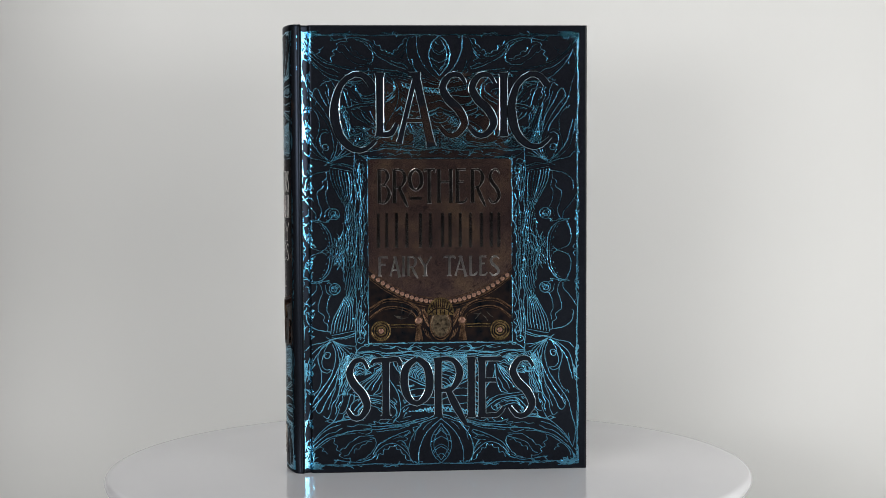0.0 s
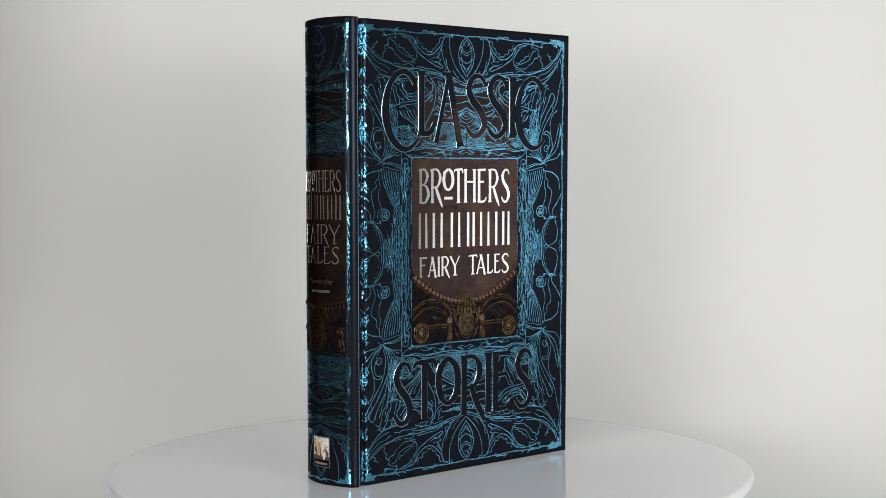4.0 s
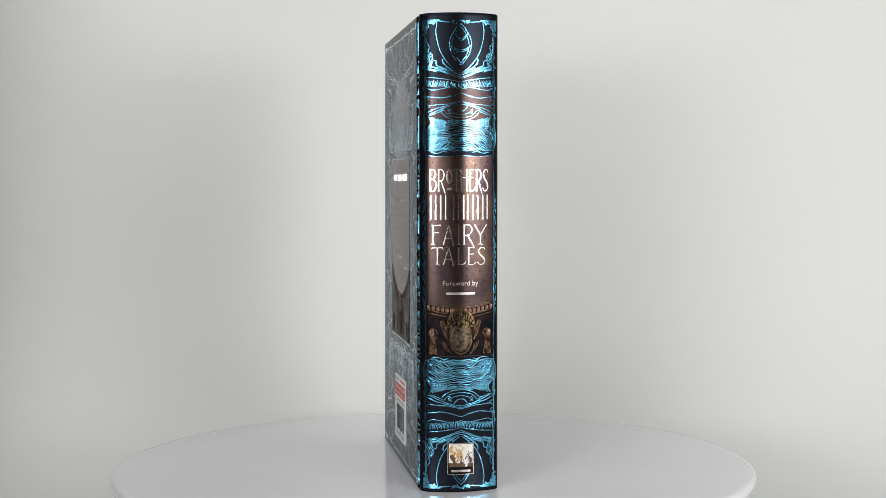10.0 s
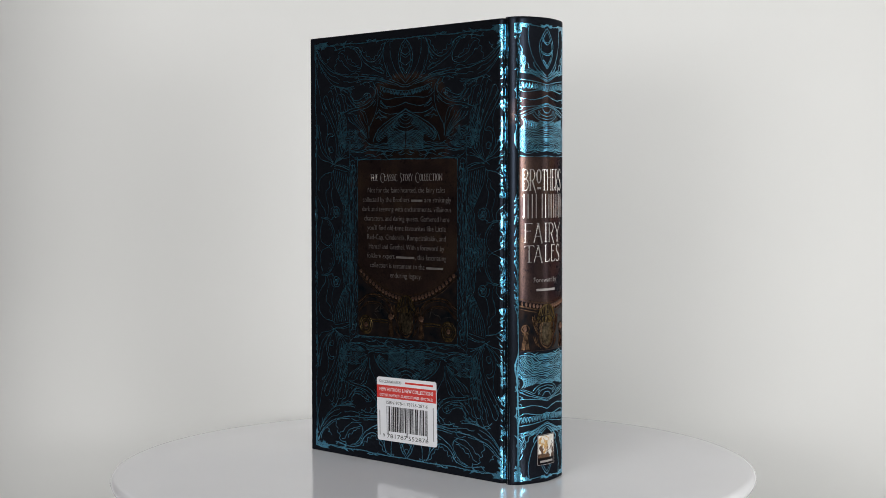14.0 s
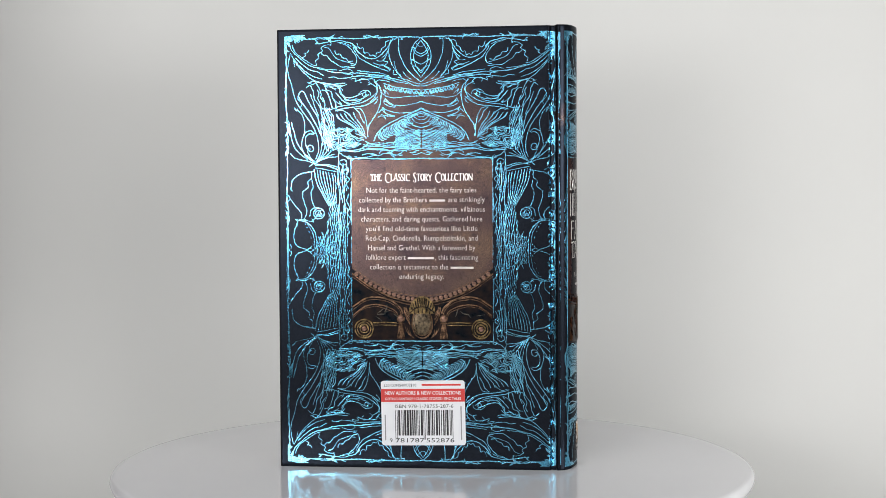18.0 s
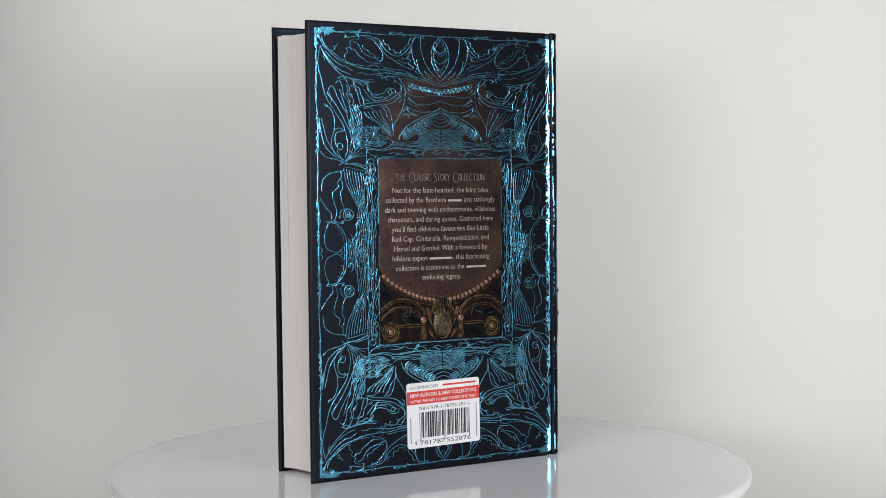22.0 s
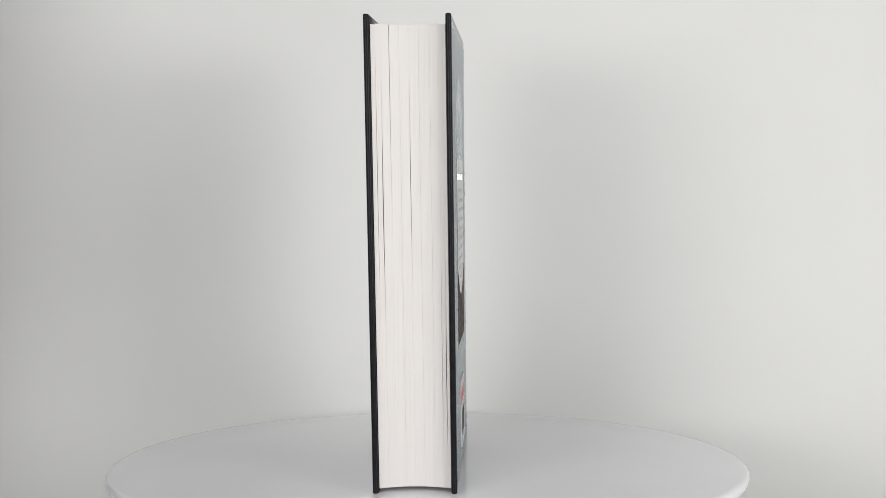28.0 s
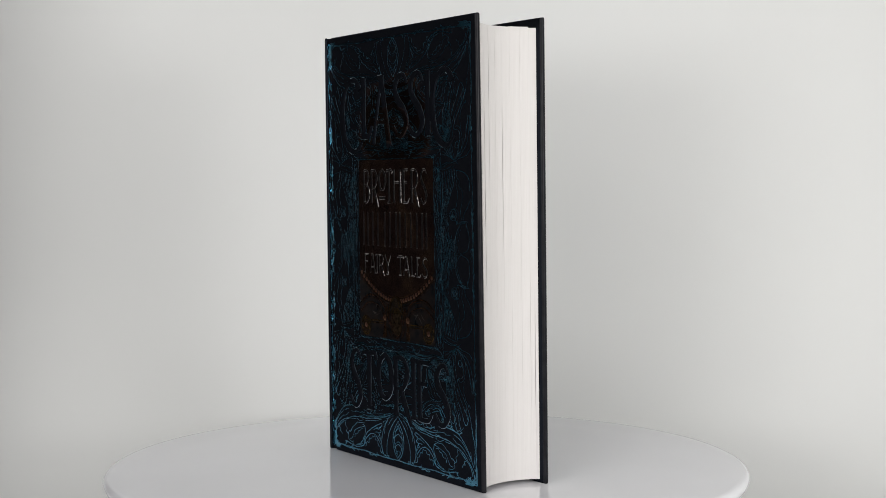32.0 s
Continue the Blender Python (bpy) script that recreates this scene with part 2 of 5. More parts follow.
# ---- the book: its case and pages ----
HEIGHT, FORE, HINGE = 0.235, 0.081, -0.0725
SPINE_TOP = 0.2357
SPINE_HALF, BULGE = 0.0198, 0.0066
book = tagged(new("book"), "thick black hardback with blue foil ornament, standing on the turntable", "book")


def groove(x):
    """Pressed joint: a sharp step down beside the board, then a gentle rise to the spine."""
    u = x + 0.0662
    if u > 0:
        return 0.0019 * math.exp(-((u / 0.0008) ** 2))
    return 0.0019 * max(0.0, 1.06 * (1 + u / 0.0062) - 0.06 * math.exp(u / 0.0006))


def between(corners, x, z):
    """Blend of the four corner values: spine foot, spine head, fore-edge foot, fore-edge head."""
    k = min(max((x - HINGE) / (FORE - HINGE), 0), 1)
    zz = z / HEIGHT
    near = corners[0] + (corners[1] - corners[0]) * zz
    far = corners[2] + (corners[3] - corners[2]) * zz
    return near + (far - near) * k


def front_y(x, z):
    return between((-0.0223, -0.0237, -0.0250, -0.0281), x, z) + groove(x)


def back_y(x, z):
    return between((0.0169, 0.0161, 0.0168, 0.0150), x, z) - groove(x)


def spine_mid(z):
    return -0.0027 - 0.0011 * z / HEIGHT


def spine_point(k, z, out=0.0):
    """k runs from -1 at the front hinge to 1 at the back hinge."""
    e = 0.12
    flat = ((k * k + e * e) ** 0.75 - e ** 1.5) / ((1 + e * e) ** 0.75 - e ** 1.5)
    if k > 0:  # rounder on the back
        turn_in, narrow = 0.0038 * k ** 10, 0.035 * k ** 10
    else:
        turn_in, narrow = (0.25 * BULGE + 0.0012) * k ** 24, 0.0
    return (HINGE - BULGE * (1 - 0.75 * flat) + turn_in - out, spine_mid(z) + SPINE_HALF * k * (1 - narrow), z)


def cover_board(name, outer, sign, start, label):
    """A board with rounded edges and a pressed hinge; sign is the way inward."""
    thick = 0.0029
    xs = [start + (-0.0636 - start) * k / 40 for k in range(41)] + [-0.0628, -0.0616, -0.06]
    xs += [-0.06 + 0.139 * k / 24 for k in range(1, 25)] + [0.0796]
    zs = [(FOOT, 0.0005), (FOOT + 0.0002, 0.00018), (FOOT + 0.0006, 0.0), (0.0014, 0.0)] + [(0.0011 + (HEIGHT - 0.0022) * k / 24, 0.0) for k in range(1, 24)]
    zs += [(HEIGHT - 0.0014, 0.0), (HEIGHT - 0.0007, 0.0), (HEIGHT - 0.0002, 0.0002), (HEIGHT, 0.0006)]
    rows = []
    for z, inset in zs:
        ring = [(x, outer(x, z) + sign * inset, z) for x in xs]
        yo = outer(FORE, z)
        for k in range(0, 7):
            a = math.pi * k / 6
            ring.append((FORE - 0.0011 + 0.0011 * math.sin(a), yo + sign * (thick / 2 - (thick / 2 - inset) * math.cos(a)), z))
        for x in (0.06, 0.0, -0.06, -0.066):
            ring.append((x, outer(x, z) + sign * (thick - inset), z))
        ring.append((start, outer(start, z) + sign * 0.0012, z))
        rows.append(ring if sign > 0 else ring[::-1])
    v, f = loft(rows)
    me = mesh_of(name, v, f, COVER_PRINT, True)
    me.materials.append(BOARD_EDGE)
    for face in me.polygons:
        x, _, z = face.center
        if x > FORE - 0.0009 or z < FOOT + 0.0003 or z > HEIGHT - 0.0003:
            face.material_index = 1
    return part(name, me, book, label)


front_cover = cover_board("front_cover", front_y, 1, -0.0717, "black laminated front board with blue foil")
back_cover = cover_board("back_cover", back_y, -1, -0.0700, "black laminated back board with blue foil")


def spine_case():
    ks = [-1, -0.985, -0.97, -0.95, -0.925] + [-0.9 + 1.8 * k / 30 for k in range(31)] + [0.925, 0.95, 0.97, 0.985, 1]
    rows = []
    for z, inset in [(FOOT, 0.0006), (FOOT + 0.0003, 0.0002), (FOOT + 0.0008, 0.0), (0.0013, 0.0)] + [(0.001 + (HEIGHT - 0.002) * k / 20, 0.0) for k in range(1, 20)] + [(HEIGHT - 0.0013, 0.0), (SPINE_TOP - 0.0009, 0.0), (SPINE_TOP - 0.0003, 0.0002), (SPINE_TOP, 0.0007)]:
        ring = [spine_point(k, z, -inset) for k in ks] + [spine_point(k, z, -0.0022 + inset) for k in ks[::-1]]
        if z > HEIGHT - 0.001:
            ring = [(x, y, zz - 0.0004 * ((y - spine_mid(z)) / SPINE_HALF) ** 4) for x, y, zz in ring]
        rows.append(ring[::-1])
    v, f = loft(rows)
    return part("spine", mesh_of("spine", v, f, SPINE_PRINT, True), book, "rounded black spine with blue foil bands")


spine = spine_case()


def page_sections():
    """The block in gatherings with hair-thin gaps, hollow at the fore-edge."""
    rng = random.Random(5)
    cuts = [0.0, 0.06, 0.13, 0.24, 0.37, 0.5, 0.63, 0.78, 0.9, 0.96, 1.0]
    opened = {0: (0.00022, 0.4, 0.95), 1: (0.00042, 0.36, 0.86), 2: (0.0002, 0.6, 1.2), 4: (0.0003, 0.45, 0.88), 7: (0.0002, 0.1, 0.5), 8: (0.0004, 0.05, 0.46)}
    for i in range(len(cuts) - 1):
        rows = []
        top = 0.2305 - 0.0006 * rng.random()
        gap, start, end = opened.get(i, (0.00003, 0.0, 1.3))
        for kz in range(13):
            z = 0.0016 + (top - 0.0016) * kz / 12
            zz = kz / 12
            y_in, y_out = front_y(0.079, z) + 0.0032, back_y(0.079, z) - 0.0031
            lo = y_in + (y_out - y_in) * cuts[i]
            hi = y_in + (y_out - y_in) * cuts[i + 1] - 0.00003 - gap * max(0.0, min(1.0, 4 * (zz - start), 4 * (end - zz)))
            s_in, s_out = front_y(-0.06, z) + 0.0048, back_y(-0.06, z) - 0.0048
            ring = [(-0.0690, s_in + (s_out - s_in) * cuts[i], z)]
            for k in range(5):
                y = lo + (hi - lo) * k / 4
                c = (y - y_in) / (y_out - y_in) * 2 - 1
                ring.append((0.0786 - 0.0052 * (1 - c * c) - 0.0006 * (c + 1) - 0.00008 * rng.random(), y, z))
            ring.append((-0.0690, s_in + (s_out - s_in) * cuts[i + 1], z))
            rows.append(ring)
        v, f = loft(rows)
        part("page_section", mesh_of("page_section", v, f, PAGES), book, "" if i else "cream trimmed page edges")


page_sections()

# ---- drawing on the case: foil lines, raised letters, plates ----
ART_X, ART_Z = 0.0029, 0.1168
random_lines = random.Random(11)


def on_front(a, b, h):
    x, z = ART_X + a, ART_Z + b
    return (x, front_y(x, z) - h, z)


def on_back(a, b, h):
    x, z = ART_X - a, ART_Z + b
    return (x, back_y(x, z) + h, z)


def on_spine(s, b, h):
    return spine_point(-s / SPINE_HALF, ART_Z + b, h)


def smooth_line(pts, step):
    """Points at even steps on a rounded line through pts."""
    if len(pts) == 2:
        pts = [pts[0], ((pts[0][0] + pts[1][0]) / 2, (pts[0][1] + pts[1][1]) / 2), pts[1]]
    p = [pts[0]] + list(pts) + [pts[-1]]
    out = []
    for i in range(1, len(p) - 2):
        (x0, y0), (x1, y1), (x2, y2), (x3, y3) = p[i - 1], p[i], p[i + 1], p[i + 2]
        n = max(2, int(math.hypot(x2 - x1, y2 - y1) / step))
        for k in range(n):
            t = k / n
            out.append((0.5 * (2 * x1 + (x2 - x0) * t + (2 * x0 - 5 * x1 + 4 * x2 - x3) * t * t + (3 * x1 - x0 - 3 * x2 + x3) * t ** 3),
                        0.5 * (2 * y1 + (y2 - y0) * t + (2 * y0 - 5 * y1 + 4 * y2 - y3) * t * t + (3 * y1 - y0 - 3 * y2 + y3) * t ** 3)))
    out.append(pts[-1])
    return out


def normals_2d(pts):
    out = []
    for i in range(len(pts)):
        a, b = pts[max(i - 1, 0)], pts[min(i + 1, len(pts) - 1)]
        dx, dy = b[0] - a[0], b[1] - a[1]
        d = math.hypot(dx, dy) or 1
        out.append((-dy / d, dx / d))
    return out


class Drawing:
    """Gathers ribbons in flat design space; each is laid on a face of the case at the end."""

    def __init__(self, step=1.4):
        self.lines, self.step = [], step

    def line(self, width, *xy):
        pts = [(xy[i], xy[i + 1]) for i in range(0, len(xy), 2)]
        self.lines.append((width * 0.76, smooth_line(pts, self.step)))
        return self

    def ring(self, width, x, y, r, turns=1.0, shrink=0.0, start=0.0, squash=1.0):
        n = max(10, int(24 * turns))
        self.lines.append((width, [(x + (r - shrink * k / n) * math.cos(start + 2 * math.pi * turns * k / n), y + squash * (r - shrink * k / n) * math.sin(start + 2 * math.pi * turns * k / n)) for k in range(n + 1)]))
        return self

    def scribble(self, x, y, rx, ry, count, length, angle, spread=0.8, width=1.5, swirl=0.0):
        for _ in range(count):
            a, q = random_lines.uniform(0, 2 * math.pi), math.sqrt(random_lines.random())
            px, py = x + rx * q * math.cos(a), y + ry * q * math.sin(a)
            d = angle + random_lines.uniform(-spread, spread) + swirl * (px - x) / max(rx, 1)
            pts = [(px, py)]
            for _ in range(int(length * random_lines.uniform(0.5, 1.2) / 2.4)):
                d += random_lines.uniform(-0.55, 0.55)
                px, py = px + 2.4 * math.cos(d), py + 2.4 * math.sin(d)
                pts.append((px, py))
            if len(pts) > 2:
                self.lines.append((width * random_lines.uniform(0.7, 1.3), pts))
        return self

    def ridges(self, x, y, rx, ry, gap, angle, swirl, size, width=1.3, cell=1.2, seed=0.0, round_off=True, centre=None):
        """Evenly spaced lines that wind like a fingerprint, inside an ellipse or a box; angle is the way they run."""
        co, si = math.cos(angle), math.sin(angle)

        def field(px, py):
            if centre:
                across = math.hypot(px - centre[0], (py - centre[1]) * centre[2])
            else:
                across = -(px - x) * si + (py - y) * co
            return math.sin(math.pi * across / gap + swirl * noise.noise((px / size, py / size, seed)) + 0.35 * noise.noise((px / 3.5, py / 3.5, seed + 4)))
        return self.contours(x, y, rx, ry, 1, 1, (0.0,), width, cell, seed, round_off, field=field)

    def contours(self, x, y, rx, ry, sx, sy, levels, width=4.0, cell=7.0, seed=0.0, round_off=True, warp_size=20.0, field=None):
        """Nested closed lines, like wood grain, inside an ellipse or a box."""
        nx, ny = int(2 * rx / cell), int(2 * ry / cell)
        val = {}
        for i in range(nx + 1):
            for j in range(ny + 1):
                px, py = x - rx + i * cell, y - ry + j * cell
                if field:
                    val[i, j] = field(px, py)
                    continue
                warp = 0.7 * noise.noise((px / warp_size, py / warp_size, seed + 5))
                val[i, j] = 2.2 * noise.noise((px / sx + warp, py / sy - warp, seed)) + 0.5 * noise.noise((px / sx * 2.7, py / sy * 2.7, seed + 2))
        for level in levels:
            links = {}
            for i in range(nx):
                for j in range(ny):
                    u, v = (i + 0.5) / nx * 2 - 1, (j + 0.5) / ny * 2 - 1
                    if round_off and u * u + v * v > 1:
                        continue
                    cuts = []
                    for p, q in (((i, j), (i + 1, j)), ((i + 1, j), (i + 1, j + 1)), ((i, j + 1), (i + 1, j + 1)), ((i, j), (i, j + 1))):
                        if (val[p] > level) != (val[q] > level):
                            cuts.append((p, q))
                    for k in range(0, len(cuts) - 1, 2):
                        links.setdefault(cuts[k], []).append(cuts[k + 1])
                        links.setdefault(cuts[k + 1], []).append(cuts[k])

            def at(edge):
                p, q = edge
                t = (level - val[p]) / ((val[q] - val[p]) or 1)
                return (x - rx + (p[0] + (q[0] - p[0]) * t) * cell, y - ry + (p[1] + (q[1] - p[1]) * t) * cell)
            seen = set()
            for first in sorted(links, key=lambda e: len(links[e])):
                if first in seen:
                    continue
                chain, here = [], first
                while here is not None:
                    seen.add(here)
                    chain.append(at(here))
                    here = next((e for e in links[here] if e not in seen), None)
                if len(chain) > 3:
                    self.lines.append((width * random_lines.uniform(0.75, 1.2), chain))
        return self

    def feather(self, width, x, y, dx, dy, hook=3.0):
        """A hooked barb from its tip down to its foot, with a shorter one inside it."""
        n = math.hypot(dx, dy) or 1
        px, py = -dy / n, dx / n
        self.lines.append((width, smooth_line([(x, y), (x + 0.3 * dx + 0.10 * n * px, y + 0.3 * dy + 0.10 * n * py), (x + 0.7 * dx + 0.12 * n * px, y + 0.7 * dy + 0.12 * n * py), (x + dx, y + dy), (x + dx - hook * px, y + dy - hook * py)], self.step)))
        return self

    def frill(self, x0, y0, x1, y1, n, depth, width=5):
        """A row of small hanging teeth between two points."""
        pts = []
        for k in range(2 * n + 1):
            t = k / (2 * n)
            pts.append((x0 + (x1 - x0) * t, y0 + (y1 - y0) * t + (depth if k % 2 else 0) * random_lines.uniform(0.7, 1.2)))
        self.lines.append((width, smooth_line(pts, self.step)))
        return self


def ribbons(lines, place, to_flat, height=0.0000050, wobble=0.5):
    """Pressed strips along the lines: a nearly flat crown between two steep narrow edges."""
    verts, faces = [], []
    for i, (width, pts) in enumerate(lines):
        nn = normals_2d(pts)
        base = len(verts)
        low = 0.00004 + 0.00002 * random_lines.random()
        edge = random_lines.uniform(0.2, 2.2) * height * min(width, 2.0)
        seed = 7.3 * i
        n = len(pts)
        for k, ((x, y), (nx, ny)) in enumerate(zip(pts, nn)):
            w = noise.noise((x * 0.15, y * 0.15, seed)) * wobble + noise.noise((x * 0.04, y * 0.04, seed + 3)) * wobble * 1.5 + noise.noise((x * 0.48, y * 0.48, seed + 6)) * wobble * 1.1
            x, y = x + nx * w, y + ny * w
            half = width * 0.5 * (0.58 + 0.8 * abs(noise.noise((x * 0.11, y * 0.11, seed + 9))) + 0.25 * random_lines.random())
            if k in (0, n - 1):
                half *= 0.35
            tilt = 0.35 * height * noise.noise((x * 0.05, y * 0.05, 2.0))
            for side, h in ((-1, low), (-0.68, low + edge - tilt), (0.68, low + edge + tilt), (1, low)):
                verts.append(place(*to_flat(x + nx * half * side, y + ny * half * side), h))
            if k:
                a, b = base + 4 * (k - 1), base + 4 * k
                faces += [(a, a + 1, b + 1, b), (a + 1, a + 2, b + 2, b + 1), (a + 2, a + 3, b + 3, b + 2)]
    return verts, faces


def lay(name, drawings, place, flips, parent, foil, label="", flat=None, height=0.0000050, wobble=0.5, kind=""):
    """One mesh out of the drawing and its mirror images."""
    verts, faces = [], []
    for fx, fy in flips:
        def to_flat(x, y, fx=fx, fy=fy):
            a, b = (flat or cover_flat)(x, y)
            return fx * a, fy * b
        v, f = ribbons(drawings.lines, place, to_flat, height, wobble)
        n = len(verts)
        verts += v
        turn = fx * fy < 0
        faces += [tuple(n + q for q in (face[::-1] if turn else face)) for face in f]
    ob = part(name, mesh_of(name, verts, faces, foil), parent, label)
    if kind:
        tagged(ob, kind=kind)
    return ob


def cover_flat(x, y):
    return min(max((x - 745) * 0.000304, -0.0738), 0.0738), min(max((441 - y) * 0.000298, -0.1152), 0.1152)


# ---- the ornament of the two boards: one quarter drawn, then mirrored ----
corner_swoosh = Drawing()
corner_swoosh.line(2.2, 511, 69, 516, 83, 530, 96, 547, 109, 567, 116, 590, 122, 612, 123, 632, 124, 650, 126, 677, 129, 697, 135, 717, 141)
corner_swoosh.line(1.6, 516, 71, 521, 84, 533, 95, 549, 106, 561, 110).line(1.9, 513, 86, 523, 106, 540, 125, 560, 138, 586, 143, 611, 141)
corner_swoosh.line(1.5, 518, 95, 530, 111, 548, 126, 570, 134).line(1.4, 521, 95, 533, 106, 550, 118, 560, 120, 573, 128).line(1.4, 581, 131, 592, 130, 600, 133, 622, 131)
corner_swoosh.line(1.6, 512, 88, 509, 108, 509, 126, 515, 146, 520, 167).line(1.4, 533, 95, 540, 91, 537, 87, 543, 86, 546, 81).line(1.4, 518, 100, 521, 112)
corner_swoosh.line(1.8, 622, 131, 640, 129, 655, 131, 677, 133, 703, 140, 722, 144).line(1.4, 610, 125, 624, 127, 619, 134, 630, 133, 628, 139, 641, 133)
corner_swoosh.line(1.4, 632, 120, 650, 122, 672, 124, 690, 130).line(1.3, 600, 119, 615, 116, 624, 121, 615, 127).line(1.3, 640, 136, 660, 135, 664, 141, 672, 137, 690, 141)
corner_swoosh.line(1.3, 560, 112, 576, 116, 596, 118).line(1.2, 650, 128, 676, 131, 700, 138)
melon = Drawing()
melon.line(1.6, 560, 108, 558, 101, 564, 96, 562, 89, 570, 84, 568, 78, 577, 73, 587, 73).line(2.2, 563, 71, 577, 68, 600, 66, 612, 68, 624, 72, 631, 79)
melon.line(1.6, 600, 70, 613, 74, 623, 83, 631, 96, 630, 108, 620, 111).line(1.5, 568, 87, 573, 92, 578, 92, 584, 100, 591, 104, 603, 112, 614, 113, 628, 114)
melon.line(1.5, 575, 77, 582, 80, 588, 88, 594, 96, 610, 103, 630, 108).line(1.5, 593, 82, 595, 89, 602, 89, 606, 96, 612, 98, 617, 103, 625, 102).line(1.5, 596, 68, 612, 71, 622, 76)
scallop = Drawing()
scallop.line(1.9, 625, 73, 635, 87, 650, 97, 667, 97, 682, 85, 690, 73, 697, 62).line(1.9, 625, 78, 635, 95, 650, 105, 670, 115, 687, 121)
scallop.line(1.5, 632, 70, 637, 80, 643, 79, 645, 88, 652, 88, 656, 94, 661, 92, 665, 95, 667, 87, 673, 88, 677, 80, 682, 78, 684, 70, 690, 67)
scallop.line(1.7, 692, 65, 688, 83, 690, 100, 698, 117, 710, 132, 717, 138).line(1.4, 688, 87, 682, 97, 678, 102, 686, 106, 681, 112, 691, 117, 688, 122)
scallop.line(1.4, 667, 103, 677, 103, 683, 97).line(1.4, 670, 112, 682, 112, 690, 120).line(1.4, 697, 103, 702, 120, 711, 131).line(1.4, 713, 122, 720, 131, 728, 137).line(1.4, 698, 118, 696, 126, 704, 128)
scallop.line(1.3, 676, 98, 684, 90, 690, 80).line(1.3, 660, 106, 672, 110, 680, 108).line(1.4, 628, 75, 632, 79, 629, 83)
mandorla = Drawing()
mandorla.line(1.7, 706, 62, 706, 80, 710, 98, 722, 120, 745, 142).line(1.9, 745, 62, 733, 75, 727, 92, 730, 112, 745, 133).line(1.5, 745, 67, 737, 80, 732, 93, 735, 110, 745, 126)
mandorla.line(1.9, 732, 78, 738, 87, 745, 92).line(1.9, 728, 100, 737, 106, 745, 110).line(1.6, 731, 112, 738, 115, 745, 122).line(1.3, 731, 82, 736, 91, 745, 96).line(1.4, 737, 72, 741, 77, 745, 79)
mandorla.line(1.9, 697, 134, 717, 140, 733, 147, 745, 149).line(1.4, 704, 132, 722, 138, 738, 144, 745, 145)
border = Drawing()
for k, w in ((0, 2.2), (1, 1.5)):
    border.line(w, 497, 64 - k, 540, 62, 580, 60 + 2 * k, 640, 62, 690, 60 + k, 745, 62)
    border.line(w, 505 + k, 62, 506, 110, 503 + 2 * k, 160, 506, 210, 507 - k, 270, 505, 330, 506, 380, 505 + k, 441)
border.line(2.4, 500, 209, 508, 214, 510, 224, 512, 236).line(2.4, 504, 240, 507, 258, 505, 272).line(1.6, 509, 208, 511, 218, 510, 230).line(1.6, 503, 372, 509, 384, 505, 396)
border.line(2.6, 498, 60, 512, 57, 532, 61).line(2.4, 500, 66, 515, 64, 534, 62).line(2.0, 502, 58, 498, 70, 500, 84).line(2.0, 506, 60, 503, 76, 505, 88).line(1.8, 558, 64, 562, 68, 558, 71, 566, 70)
border.scribble(514, 60, 18, 4, 26, 15, 0.05, 0.3, 2.6).scribble(502, 72, 4, 16, 18, 11, 1.5, 0.4, 2.4).scribble(506, 62, 6, 6, 12, 9, 0.7, 0.9, 2.4).scribble(580, 61, 22, 2, 6, 18, 0.0, 0.15, 1.7).scribble(655, 59, 18, 2, 8, 12, 0.0, 0.4, 1.6)
border.scribble(507, 222, 3, 12, 6, 12, 1.5, 0.3, 2.0).scribble(506, 256, 2.5, 12, 6, 12, 1.5, 0.3, 2.0).scribble(505, 385, 2.5, 46, 14, 10, 1.5, 0.5, 1.6).scribble(702, 63, 10, 2.5, 8, 9, 0.1, 0.6, 1.8)
leaf_fan = Drawing()
leaf_fan.line(1.8, 520, 167, 525, 178, 535, 193, 545, 207, 555, 223, 557, 231).line(1.7, 527, 161, 532, 155, 538, 158, 543, 170, 553, 188, 562, 205, 568, 232)
leaf_fan.line(1.6, 526, 163, 532, 174, 541, 186, 550, 201, 558, 215, 565, 230, 570, 241).line(1.6, 540, 150, 547, 145, 553, 155, 556, 170, 562, 178, 568, 193, 573, 213, 572, 238)
leaf_fan.line(1.6, 545, 141, 555, 137, 562, 147, 568, 160, 566, 166, 572, 175).line(1.6, 558, 137, 573, 143, 577, 153, 585, 157, 588, 168, 593, 177, 594, 188).line(1.6, 590, 145, 600, 150, 602, 160, 609, 164, 612, 171, 622, 172, 632, 169)
leaf_fan.line(1.5, 527, 161, 526, 168, 533, 178, 530, 184).line(2.4, 521, 184, 523, 189, 525, 186).line(1.5, 524, 188, 533, 197, 538, 213, 537, 231).line(1.4, 548, 160, 556, 182, 563, 200)
leaf_fan.line(1.5, 543, 140, 552, 143, 561, 140, 575, 141, 592, 144, 606, 146).line(1.4, 563, 139, 580, 146, 589, 146, 604, 147, 614, 144).line(1.4, 570, 166, 574, 178, 573, 187, 580, 190)
hook = Drawing()
hook.line(1.8, 555, 232, 548, 226, 538, 230, 533, 243, 532, 257, 540, 273, 553, 281).line(1.7, 553, 233, 545, 232, 539, 240, 540, 253, 546, 263, 553, 261, 552, 254, 546, 252, 543, 257, 548, 259)
hook.line(1.5, 558, 231, 562, 247, 562, 263, 557, 277).line(1.8, 513, 210, 518, 227, 525, 250, 537, 267, 553, 281).line(1.6, 510, 213, 515, 243, 523, 262, 543, 278)
